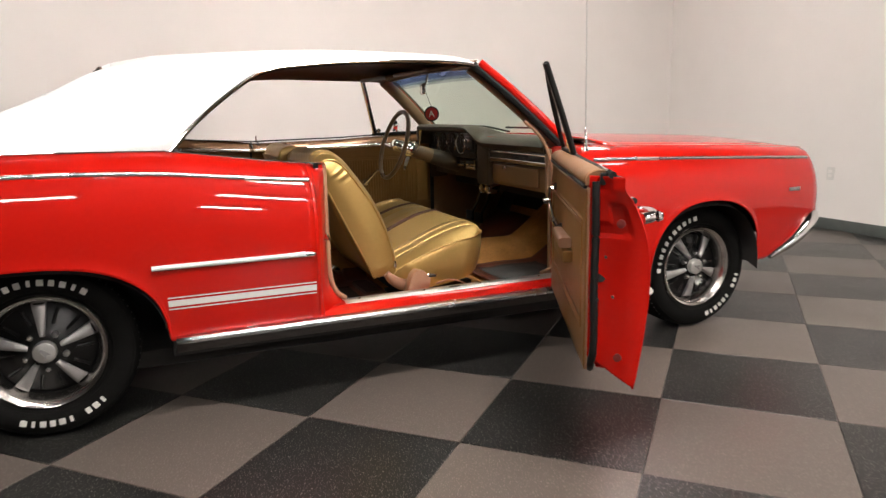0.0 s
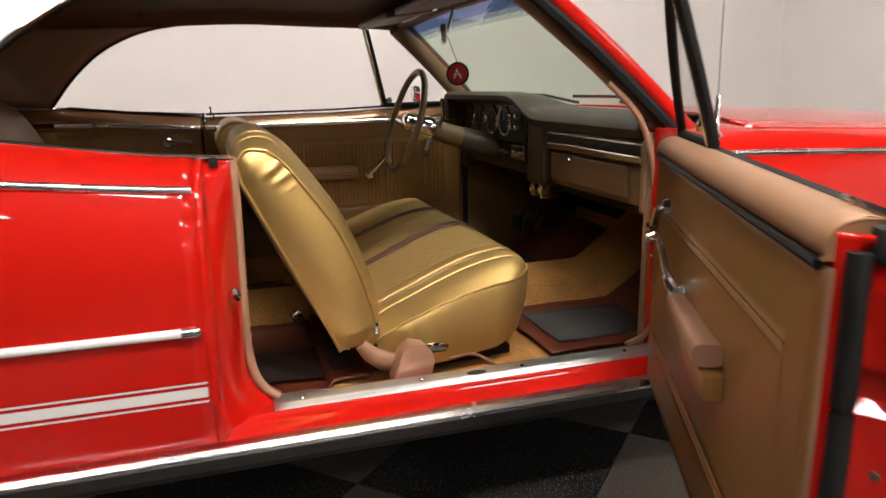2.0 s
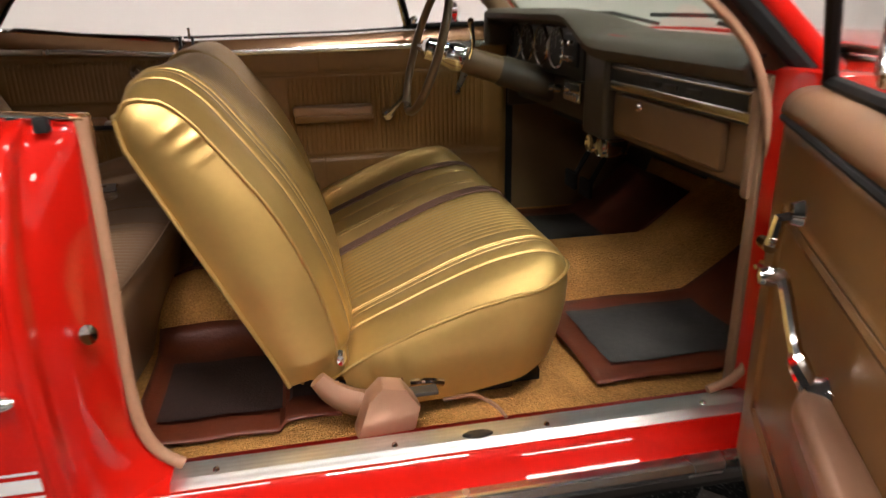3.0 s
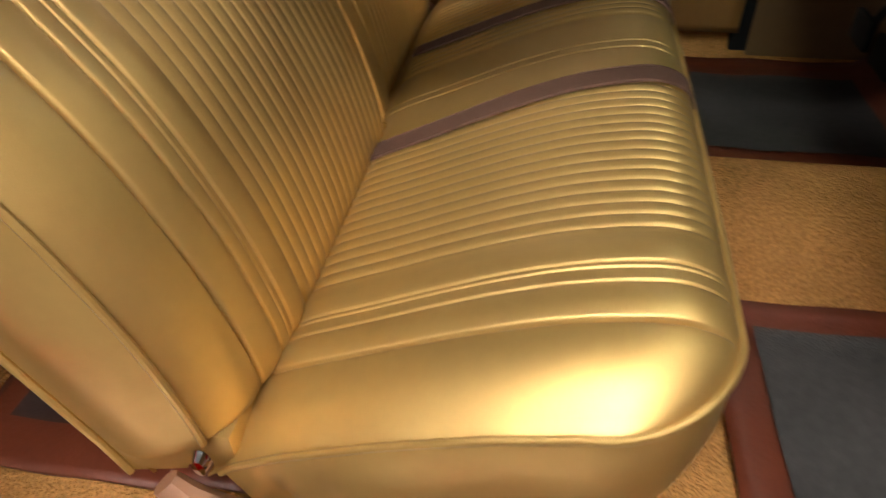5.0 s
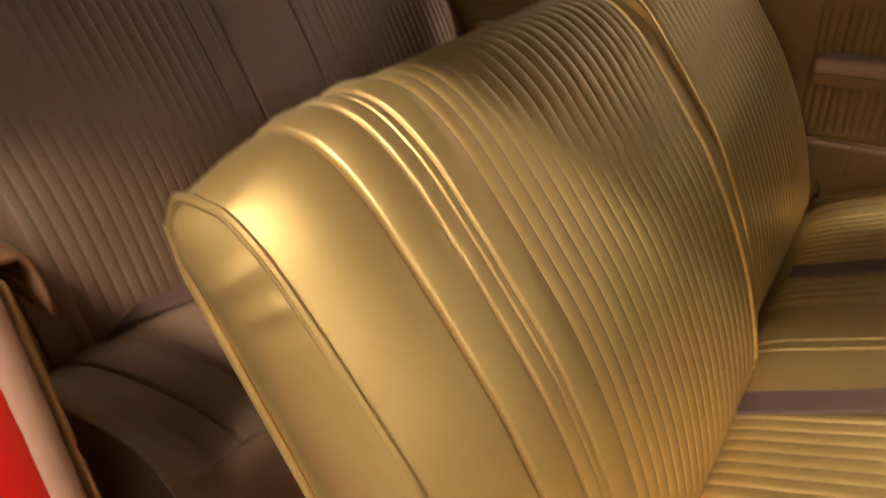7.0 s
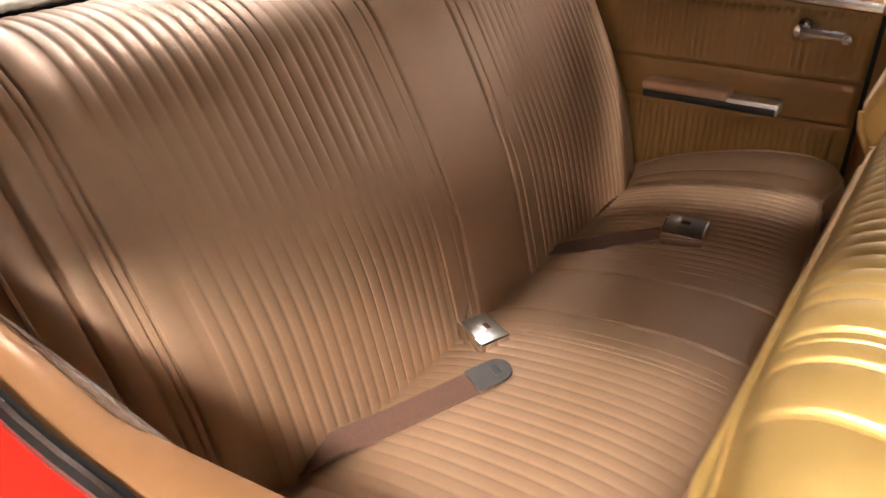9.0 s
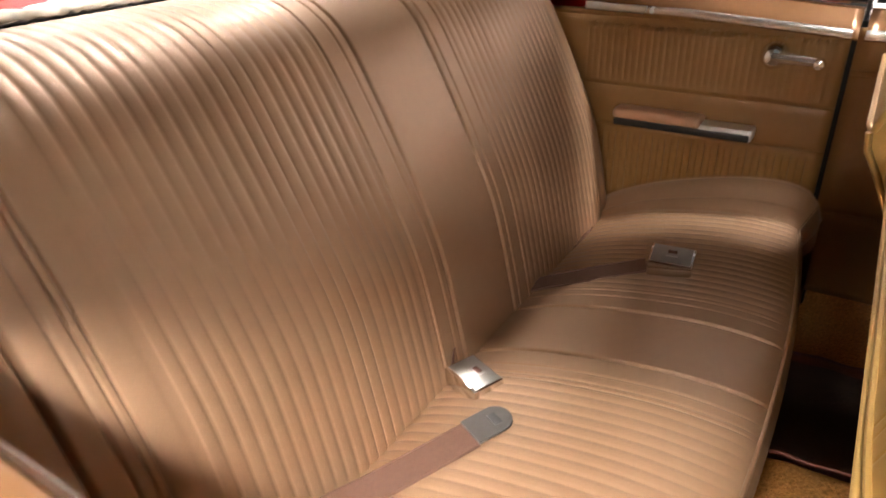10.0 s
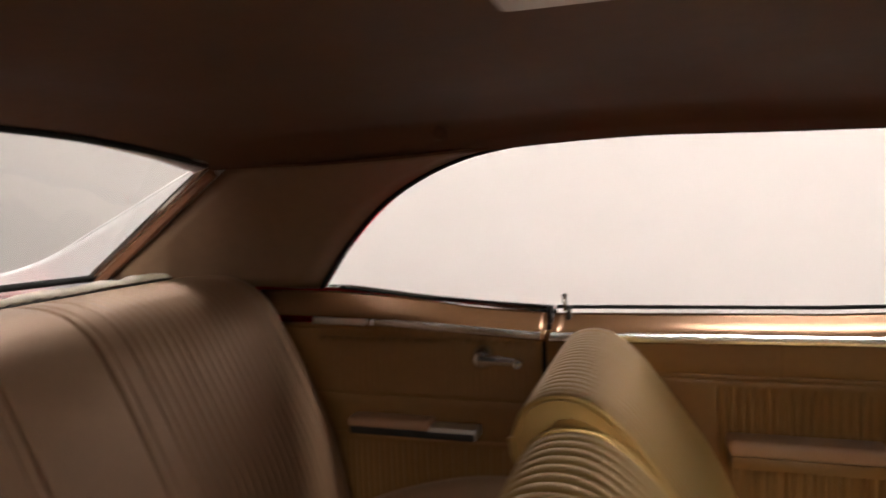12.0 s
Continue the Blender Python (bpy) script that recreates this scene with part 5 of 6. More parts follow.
# ---- dash, wheel and controls ----
def build_dash():
    def pad(y, v):
        hood = 1.0 / (1.0 + math.exp(-(y - 0.02) / 0.02)) * (1.0 if y < 0.66 else max(0, 1 - (y - 0.66) / 0.03))
        low = [(2.36, 0.965), (2.28, 0.982), (2.20, 0.990), (2.13, 0.985), (2.085, 0.968), (2.07, 0.945), (2.078, 0.922), (2.105, 0.912), (2.125, 0.908)]
        high = [(2.36, 0.965), (2.27, 0.995), (2.17, 1.028), (2.10, 1.041), (2.05, 1.040), (2.032, 1.027), (2.036, 1.010), (2.07, 0.996), (2.115, 0.990)]
        a, b = low[v], high[v]
        wrap = 0.06 * max(0.0, min(1.0, (y - 0.06) / 0.6)) * (0, 0.1, 0.5, 0.9, 1, 1, 1, 0.6, 0)[v]
        return (a[0] + (b[0] - wrap - a[0]) * hood, y, a[1] + (b[1] - a[1]) * hood)
    ys = sorted(set(steps(-0.715, 0.715, 60) + steps(-0.08, 0.12, 30)))
    dash = part("dash_pad", sheet(pad, ys, range(9)), DASH, CAR, "dark brown padded dash top", thick=0.006)
    part("hood_end", box(1.985, 2.12, 0.664, 0.70, 0.918, 1.030, 0.014, seg=3), DASH, dash)
    # instrument side
    face = part("instrument_panel", box(2.085, 2.16, 0.03, 0.715, 0.852, 0.99, 0.008), BLACK, CAR, "dark instrument panel with round gauges")
    for y in (0.628, 0.496, 0.357, 0.227):
        bezel = part("gauge", lathe([(0.0555, 0.004), (0.0560, 0.007), (0.0576, 0.008), (0.0592, 0.005), (0.060, 0)], pose(2.085, y, 0.932, 0, -90, 0), 36), BRIGHT, face, "round gauge with a chrome ring")
        part("gauge_face", lathe([(0.0005, 0.004), (0.055, 0.004)], pose(2.085, y, 0.932, 0, -90, 0), 28), GAUGE, bezel)
        part("needle", box(2.0785, 2.0805, y - 0.001, y + 0.001, 0.932, 0.968, 0.0004), WHEEL_GREY, bezel)
        for a in range(-120, 121, 30):
            c, q = math.cos(radians(a)), math.sin(radians(a))
            part("tick", box(-0.0015, 0.0015, -0.0012, 0.0012, -0.004, 0.004, turn=Matrix.Translation((2.0795, y + 0.043 * q, 0.932 + 0.043 * c)) @ pose(0, 0, 0, -a, 0, 0)), WHEEL_GREY, bezel, smooth=False)
    part("switch_plate", box(2.076, 2.09, 0.055, 0.155, 0.885, 0.975, 0.006), GAUGE, face)
    for y, z in ((0.13, 0.95), (0.085, 0.95), (0.13, 0.91), (0.085, 0.91)):
        part("switch", lathe([(0.0005, 0.018), (0.008, 0.016), (0.010, 0)], pose(2.078, y, z, 0, -90, 0), 12), CHROME, face)
    low = part("lower_panel", box(2.115, 2.17, 0.03, 0.70, 0.735, 0.845, 0.01), DASH, CAR, "dark lower dash with knobs and radio")
    for y in (0.50, 0.44, 0.36, 0.29, 0.235):
        part("knob", lathe([(0.0005, 0.03), (0.012, 0.028), (0.014, 0.012), (0.009, 0.008), (0.009, 0)], pose(2.110, y, 0.812, 0, -90, 0), 14), CHROME, low, "chrome dash knob")
    radio = part("radio", box(2.10, 2.12, 0.075, 0.20, 0.785, 0.843, 0.004), CHROME, low, "chrome-faced radio")
    part("radio_dial", box(2.097, 2.101, 0.085, 0.185, 0.818, 0.836, 0.001), GAUGE, radio)
    for k in range(5):
        part("push_button", box(2.092, 2.101, 0.088 + k * 0.02, 0.104 + k * 0.02, 0.791, 0.809, 0.002), CHROME, radio)
    part("ignition_key", box(2.085, 2.117, 0.545, 0.549, 0.775, 0.80, 0.001), CHROME, low)
    # middle column
    part("dash_centre", box(2.092, 2.17, -0.105, 0.036, 0.715, 0.935, 0.016, seg=3), DASH, CAR, "dark brown centre column of the dash")
    # passenger side: bright strip, glove box
    part("dash_strip_backing", box(2.105, 2.16, -0.70, -0.10, 0.845, 0.912, 0.004), BLACK, CAR, "black dash strip with a bright lower rail")
    strip = part("dash_strip", box(2.098, 2.108, -0.695, -0.105, 0.852, 0.872, 0.004), CHROME, CAR, "chrome rail across the dash")
    part("strip_end", box(2.099, 2.110, -0.700, -0.684, 0.850, 0.908, 0.003), CHROME, strip)
    part("strip_edge", box(2.100, 2.108, -0.695, -0.105, 0.900, 0.906, 0.002), CHROME, strip)
    for y in (-0.34, -0.41, -0.50):
        part("script_bar", box(2.100, 2.106, y - 0.026, y + 0.026, 0.879, 0.890, 0.001), DULL_STEEL, strip)
    part("lower_dash_board", box(2.125, 2.17, -0.70, -0.085, 0.725, 0.845, 0.01), DASH_TAN, CAR, "tan lower dash board")
    glove = part("glove_box_lid", box(2.112, 2.13, -0.60, -0.12, 0.742, 0.840, 0.008, seg=3), DASH_TAN, CAR, "tan glove box lid")
    part("glove_box_lock", lathe([(0.0005, 0.010), (0.008, 0.009), (0.011, 0.004), (0.012, 0)], pose(2.112, -0.26, 0.822, 0, -90, 0), 16), CHROME, glove)
    part("dash_end", box(2.092, 2.14, -0.722, -0.697, 0.72, 0.94, 0.010), TRIM_TAN, CAR, "tan end cap of the dash")
    part("dash_end", box(2.08, 2.20, 0.70, 0.722, 0.70, 0.985, 0.012), DASH, CAR)
    # gauges hung under the dash
    pod = part("gauge_pod", box(2.11, 2.17, -0.10, 0.03, 0.665, 0.715, 0.008), CHROME, CAR, "small chrome gauge pod below the dash")
    for y in (-0.07, 0.0):
        part("pod_gauge", lathe([(0.0005, 0.004), (0.021, 0.005), (0.025, 0.009), (0.027, 0.0)], pose(2.11, y, 0.69, 0, -90, 0), 20), CHROME, pod)
    # added dark block standing in for the shade below the dash; pedals
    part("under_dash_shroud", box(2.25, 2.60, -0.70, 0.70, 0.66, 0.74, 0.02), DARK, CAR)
    for y, z in ((0.46, 0.47), (0.33, 0.47)):
        arm = part("pedal_arm", tube([(2.36, y, 0.72), (2.30, y, 0.56), (2.25, y, z)], 0.009, 8), DARK, CAR)
        part("pedal_pad", box(2.235, 2.25, y - 0.045, y + 0.045, z - 0.03, z + 0.03, 0.006), RUBBER, arm, "black rubber pedal pad")
    # steering column and wheel
    axis = Vector((0.95, 0, -0.30)).normalized()
    hub = Vector((1.737, 0.36, 0.927))
    part("steering_column", tube([hub + axis * 0.09, hub + axis * 0.12, hub + axis * 0.22], [0.036, 0.040, 0.042], 16), DASH_TAN, CAR, "tan steering column")
    part("column_shroud", tube([hub + axis * 0.215, hub + axis * 0.23, hub + axis * 0.42], [0.041, 0.046, 0.05], 16), DASH, CAR, "dark brown steering column shroud")
    part("column_collar", tube([hub + axis * 0.0, hub + axis * 0.03, hub + axis * 0.07, hub + axis * 0.095], [0.024, 0.034, 0.046, 0.043], 24), CHROME, CAR, "chrome collar on the steering column")
    part("shift_lever", tube(curve([hub + axis * 0.11 + Vector((0, -0.03, 0.0)), hub + axis * 0.10 + Vector((0, -0.12, 0.05)), hub + axis * 0.07 + Vector((0, -0.21, 0.11))], 12), [0.006] * 10 + [0.008, 0.010, 0.008], 8), CHROME, CAR, "chrome column lever")
    up = Vector((0.30, 0, 0.95)).normalized()
    side = Vector((0, 1, 0))
    ring = [hub + 0.195 * (math.cos(a) * side + math.sin(a) * up) - axis * 0.02 for a in [2 * math.pi * k / 96 for k in range(96)]]
    rim = part("steering_wheel", tube(ring, [0.0125 + (0.0012 if k % 2 and 18 < k % 96 < 30 else 0.0) for k in range(96)], 12, closed=True), WHEEL_PLASTIC, CAR, "thin bronze steering wheel with chrome spokes")
    for s in (-1, 1):
        pts = [hub - axis * 0.0 + side * s * 0.03, hub + side * s * 0.10 - axis * 0.004 - up * 0.012, hub + side * s * 0.186 - axis * 0.018]
        part("spoke", tube(pts, [0.020, 0.015, 0.012], 10, flat=0.4, up=tuple(axis)), CHROME, rim, "chrome spoke")
    part("horn_hub", lathe([(0.0005, 0.035), (0.02, 0.033), (0.034, 0.022), (0.036, -0.045), (0.03, -0.05)], Matrix.Translation(hub) @ Vector((0, 0, 1)).rotation_difference(-axis).to_matrix().to_4x4(), 24), CHROME, rim)
    # mirror, visors
    mir = part("rear_view_mirror", box(-0.011, 0.011, -0.10, 0.10, -0.028, 0.028, 0.010, turn=pose(1.765, 0, 1.234, 0, 0, -18)), CHROME, CAR, "chrome rear-view mirror on a stalk")
    part("mirror_stalk", tube(curve([(1.775, 0.0, 1.24), (1.79, 0, 1.28), (1.80, 0, 1.325)], 8), 0.006, 8), CHROME, mir)
    for s in (-1, 1):
        vis = part("sun_visor", box(-0.085, 0.085, -0.24, 0.24, -0.011, 0.011, 0.009, seg=3, turn=pose(1.665, s * 0.30, 1.312, 0, -9, 0)), VISOR, CAR, "folded-up brown sun visor")
        part("visor_rod", tube([(1.765, s * 0.06, 1.325), (1.765, s * 0.54, 1.32)], 0.005, 6), CHROME, vis)
    part("dome_light", box(1.075, 1.185, -0.37, -0.212, 1.343, 1.372, 0.006), DOME, CAR, "cream dome light on the headliner")
    for s in (-1, 1):
        part("coat_hook", lathe([(0.0005, 0.012), (0.012, 0.010), (0.015, 0)], pose(0.773, s * 0.585, 1.335, 90 * s, 0, 0), 16), HEADLINER, CAR)
    for y in (-0.22, 0.34):
        arm = part("wiper", tube([(2.39, y - 0.12, 0.972), (2.33, y + 0.02, 1.005)], 0.005, 6), BLACK, CAR, "black wiper on the windscreen")
        part("wiper_blade", tube([(2.345, y - 0.22, 0.995), (2.315, y + 0.02, 1.022), (2.27, y + 0.24, 1.022)], 0.006, 6), BLACK, arm)
    part("door_mirror", lathe([(0.0005, 0.012), (0.032, 0.010), (0.040, 0.0), (0.036, -0.02), (0.01, -0.04)], pose(1.93, 0.99, 1.03, 0, -90, 0), 24), CHROME, CAR, "round chrome door mirror on the driver side")
    part("mirror_foot", tube([(1.95, 0.99, 1.0), (1.97, 0.93, 0.94)], 0.01, 8), CHROME, CAR)


build_dash()


def antenna():
    ob = empty_thing("antenna_mast", "thin chrome radio antenna on the front fender", "antenna")
    part("base", lathe([(0.020, 0), (0.018, 0.008), (0.008, 0.02), (0.007, 0.10), (0.0045, 0.11), (0.0005, 0.115)], pose(2.235, -0.815, top_z(2.235) - 0.02), 16), CHROME, ob)
    part("mast", tube([(2.235, -0.815, 1.03), (2.222, -0.818, 1.9)], [0.0032, 0.0016], 8), STEEL, ob)


antenna()


def hanging_tag():
    ob = empty_thing("hanging_tag", "round red card tag with a white letter hung from the mirror", "tag")
    c = Vector((1.818, 0.013, 1.106))
    m = Matrix.Translation(c) @ pose(0, 0, 0, 0, -90, 62)
    disc = part("disc", lathe([(0.0005, 0.002), (0.033, 0.002), (0.033, -0.002), (0.0005, -0.002)], m, 32), TAG_RED, ob)
    part("rim", lathe([(0.033, 0.0025), (0.040, 0.0025), (0.040, -0.0025), (0.033, -0.0025)], m, 32), BLACK, ob)
    for a, b in (((-0.016, 0.012), (0.017, 0.002)), ((-0.016, -0.013), (0.017, 0.004)), ((-0.003, 0.014), (-0.003, -0.012))):
        part("letter_stroke", tube([m @ Vector((*a, 0.0035)), m @ Vector((*b, 0.0035))], 0.0026, 6), WHITE, disc)
    part("cord", tube([c + Vector((0, 0, 0.034)), Vector((1.775, 0.0, 1.235))], 0.0012, 6), BLACK, ob)


hanging_tag()


# ---- wheels ----
def wheel(x, s, yaw):
    m = Matrix.Translation((x, s * 0.80, 0.316)) @ Matrix.Scale(0.972, 4) @ pose(0, 0, 0, -90 * s, 0, 0) @ pose(0, 0, 0, 0, 0, yaw)
    tyre = part("wheel_tyre", lathe([(0.208, -0.21), (0.27, -0.225), (0.308, -0.205), (0.323, -0.17), (0.325, -0.10), (0.323, -0.03), (0.316, 0.005), (0.303, 0.024), (0.285, 0.034), (0.262, 0.036), (0.238, 0.030), (0.222, 0.020), (0.214, 0.008), (0.208, -0.01)], m, 80), TYRE, CAR, "black tyre with raised white lettering")
    for r, h in ((0.300, 0.0265), (0.229, 0.0265)):
        part("tyre_rib", lathe([(r - 0.002, h - 0.003), (r - 0.001, h + 0.001), (r + 0.001, h + 0.001), (r + 0.002, h - 0.003)], m, 64), TYRE, tyre)
    # tread grooves across the shoulder
    bm = bmesh.new()
    for k in range(72):
        a = 2 * math.pi * k / 72
        box(-0.0016, 0.0016, -0.03, 0.002, -0.004, 0.004, 0, bm, turn=m @ pose(0, 0, 0, 0, 0, math.degrees(a)) @ pose(0, 0.3185, 0.0, 0, 0, 0))
    tagged(part("tread_groove", bm, BLACK, tyre, smooth=False), kind="stuff")
    # lettering as plain bars, an upper and a lower run
    def letters(mid, count, step, skip):
        for k in range(count):
            if k in skip:
                continue
            a = mid + (k - (count - 1) / 2) * step
            mm = m @ pose(0, 0, 0, 0, 0, a - 90) @ pose(0, 0.264, 0.0345, 0, 0, 0)
            half = (0.011, 0.0095, 0.0105, 0.006)[k * 7 % 4]
            bm = box(-half, half, -0.0115, 0.0115, 0, 0.0035, 0.002, None, 1, mm)
            part("letter_bar", bm, LETTER, tyre, smooth=False)
    base = 90 if x < 1 else 135
    letters(base - yaw + 4, 11, 7.8, ())
    letters(base - yaw + (190 if x < 1 else 180), 10, 6.8, (6,))
    part("wheel_trim_ring", lathe([(0.212, 0.006), (0.213, 0.016), (0.207, 0.021), (0.197, 0.016), (0.184, -0.004), (0.176, -0.03), (0.174, -0.05)], m, 64), RIM_STEEL, CAR, "polished wheel trim ring")
    disc = part("wheel_disc", lathe([(0.176, -0.052), (0.172, -0.06), (0.12, -0.048), (0.09, -0.030), (0.06, -0.012), (0.045, -0.010), (0.0005, -0.010)], m, 64), WHEEL_BLACK, CAR, "black wheel centre with five grey spokes")
    for k in range(5):
        a = k * 72
        mm = m @ pose(0, 0, 0, 0, 0, a)
        def spoke(u, v):
            r = 0.056 + 0.114 * u
            w = 0.009 + 0.016 * u
            y = w * v
            h = -0.004 - 0.034 * u ** 1.3 + 0.008 * (1 - v * v) - (0.014 if abs(v) > 0.99 else 0)
            return tuple(mm @ Vector((r, y, h)))
        part("spoke", sheet(spoke, steps(0, 1, 10), [-1.0, -0.97, -0.6, 0, 0.6, 0.97, 1.0]), WHEEL_GREY, disc, "grey spoke", thick=0.004)
        for d in (-24, 24):
            mo = m @ pose(0, 0, 0, 0, 0, a + 36 + d * 0.62)
            part("window_rib", sheet(lambda u, v: tuple(mo @ Vector((0.10 + 0.058 * u, 0.006 * v, -0.035 - 0.012 * u + 0.008 * (1 - v * v)))), steps(0, 1, 6), steps(-1, 1, 6)), WHEEL_BLACK, disc)
        nut = m @ pose(0, 0, 0, 0, 0, a + 36) @ Matrix.Translation((0.069, 0, -0.016))
        part("lug_nut", lathe([(0.0005, 0.024), (0.008, 0.022), (0.0125, 0.014), (0.013, 0.0)], nut, 6), BRIGHT, disc)
    cap = part("centre_cap", lathe([(0.040, -0.012), (0.040, 0.012), (0.037, 0.018), (0.030, 0.020), (0.0005, 0.021)], m, 36), STEEL, CAR, "round grey wheel centre cap")
    arrow = prism([(-0.004, -0.018), (0.004, -0.018), (0.012, 0.018), (0.0, 0.010), (-0.012, 0.018)], 0.0205, 0.0225, m @ pose(0, 0, 0, 0, 0, 200), 0)
    part("cap_mark", arrow, WHEEL_GREY, cap, smooth=False)


for wx in (0.0, 2.92):
    for ws in (-1, 1):
        wheel(wx, ws, 20 if wx == 0.0 else 52)


# ---- the open passenger door ----
HINGE = Vector((2.057, -0.915, 0.0))
SWING = Matrix.Translation(HINGE) @ pose(0, 0, 0, 0, 0, 64)


def door_place(u, n, z):
    """u back from the hinge, n inward from the hinge line, z up."""
    return SWING @ Vector((-u, n, z))


def door_skin_n(x, z):
    """How far out the door skin stands at a place of the closed side."""
    return min(-(side_y(x, z) - 0.868) - 0.052, -0.044)


def build_open_door():
    def skin(u, v):
        x = 2.09 - u
        low = 0.312
        z = low + (top_z(x) - low) * v
        return tuple(door_place(u, door_skin_n(x, z), z))
    us = steps(0.0, 1.11, 40)
    door = part("open_door", sheet(skin, us, [k / 30 for k in range(28)] + [0.93, 0.95, 0.965, 0.98, 0.99, 1.0]), RED, CAR, "open red passenger door with a tan trim panel", thick=0.005)
    # rear end face and bottom
    def pocket(z, v, z0, z1, v0, v1):
        a = min(z - z0, z1 - z) / 0.012
        b = min(v - v0, v1 - v) / 0.07
        return max(0.0, min(1.0, a)) * max(0.0, min(1.0, b))
    def end(z, v):
        y0 = door_skin_n(0.98, z)
        sunk = 0.013 * max(pocket(z, v, 0.756, 0.855, 0.22, 0.60), pocket(z, v, 0.752, 0.80, 0.30, 0.93))
        sunk += 0.010 * pocket(z, v, 0.88, 0.925, 0.35, 0.8)
        n = y0 + (0.045 - y0) * v
        return tuple(door_place(1.11 - 0.070 * v + 0.006 * math.sin(2 * math.pi * v) - sunk, n, z + 0.075 * v * max(0.0, min(1.0, (0.43 - z) / 0.11))))
    part("door_end", sheet(end, steps(0.314, top_z(0.98), 100), steps(0, 1, 44)), RED, door, "red painted rear end of the door", thick=0.003)
    latch = [Vector(end(z, v)) - SWING.to_3x3() @ Vector((0.0025, 0, 0)) for z, v in ((0.618, 0.92), (0.650, 0.92), (0.645, 0.80), (0.632, 0.70), (0.622, 0.74))]
    bm = bmesh.new()
    bm.faces.new([bm.verts.new(p) for p in latch])
    part("latch_opening", bm, DARK, door, "dark latch opening", thick=0.002, smooth=False)
    for z, n in ((0.70, 0.0), (0.585, -0.02), (0.57, 0.02), (0.64, 0.03)):
        part("screw", lathe([(0.0005, 0.002), (0.004, 0.0018), (0.005, 0)], SWING @ pose(-1.075 + 0.6 * n, n, z, 0, -90, -30), 12), DULL_STEEL, door)
    for z in (0.405, 0.80):
        part("bumper_stop", lathe([(0.012, 0), (0.012, 0.008), (0.0005, 0.010)], SWING @ pose(-1.098, -0.038, z, 0, -90, -30), 14), STOP_RED, door, "dark red rubber stop")
    bottom = sheet(lambda u, v: tuple(door_place(u, -0.085 + 0.10 * v, 0.338 + 0.02 * v)), steps(0.0, 1.04, 10), (0, 1))
    part("door_bottom", bottom, RED, door, thick=0.003)
    front = sheet(lambda z, v: tuple(door_place(0.002, -0.10 + 0.14 * v, z)), steps(0.338, 0.93, 8), (0, 1))
    part("door_front", front, RED, door, thick=0.003)
    # inner panel
    def inner(u, z):
        d = 0.0
        for base_z, slope in ((0.79, 0.0), (0.775, 0.0), (0.47, 0.0), (0.456, 0.0)):
            if 0.10 < u < 0.95:
                d += 0.0022 * math.exp(-((z - base_z - slope * u) / 0.0026) ** 2)
        for uu in (0.10, 0.95):
            if 0.456 < z < 0.79:
                d += 0.0022 * math.exp(-((u - uu) / 0.0026) ** 2)
        return tuple(door_place(u, 0.045 + d, z))
    zs = sorted(set(steps(0.345, 0.896, 30) + [b + e for b in (0.79, 0.775, 0.47, 0.456) for e in (-0.004, -0.002, 0, 0.002, 0.004)]))
    us2 = sorted(set(steps(0.02, 1.036, 40) + [b + e for b in (0.10, 0.95) for e in (-0.004, -0.002, 0, 0.002, 0.004)]))
    part("door_trim", sheet(inner, us2, zs), PANEL, door, "plain tan vinyl door trim with stitched lines", thick=0.006)
    part("panel_edge", tube([door_place(u, 0.045, 0.349) for u in steps(0.02, 1.038, 20)] + [door_place(1.038, 0.045, z) for z in steps(0.37, 0.896, 12)], 0.0035, 8), WINDLACE, door)
    part("lower_panel_border", sheet(lambda u, v: tuple(door_place(u, 0.047, 0.352 + 0.05 * v)), steps(0.03, 1.03, 10), (0, 1)), PANEL, door, thick=0.003)
    part("door_cap", sheet(lambda u, v: tuple(door_place(u, 0.0 + 0.058 * math.sin(v * math.pi * 0.5), 0.944 + 0.010 * math.sin(v * math.pi * 0.8) - 0.041 * v ** 1.6)), steps(0.02, 1.04, 24), steps(0, 1, 10)), DOOR_CAP, door, "satin bronze cap along the door top", thick=0.004)
    part("cap_end", box(-0.018, 0.004, -0.016, 0.018, 0.905, 0.940, 0.006, turn=SWING @ Matrix.Translation((-1.045, 0, 0))), RUBBER, door, "black rubber block at the rear end of the door top")
    part("cap_end_cover", prism([(0.0, 0.944), (0.02, 0.948), (0.04, 0.938), (0.054, 0.922), (0.057, 0.903), (0.0, 0.903)], 0, 0.004, SWING @ Matrix.Translation((-1.040, 0, 0)) @ pose(0, 0, 0, 90, 0, 90)), DOOR_CAP, door)
    part("slot_bright_strip", tube([door_place(u, -0.002, 0.947) for u in steps(0.93, 1.075, 8)], 0.0045, 8), CHROME, door, "short bright strip at the end of the window slot")
    part("dark_strip", tube([door_place(u, 0.055, 0.903 - 0.005 * u) for u in steps(0.03, 1.03, 20)], 0.0062, 8), RUBBER, door, "dark strip under the door cap")
    part("window_slot_seal", tube([door_place(u, -0.012, 0.936) for u in steps(0.30, 1.09, 20)], 0.011, 8), RUBBER, door, "black window slot seal")
    part("outer_belt_seal", tube([door_place(u, -0.030, 0.926) for u in steps(0.30, 1.09, 20)], 0.006, 8), RUBBER, door)
    part("lower_weatherstrip", tube([door_place(u, 0.03, 0.345) for u in steps(0.02, 1.02, 10)] + [door_place(1.045, 0.032, 0.37)] + [door_place(1.053 + 0.0012 * math.sin(z * 31), 0.027 + 0.0012 * math.sin(z * 23), z) for z in steps(0.40, 0.915, 60)], 0.0115, 10), RUBBER, door, "black rubber door weatherstrip")
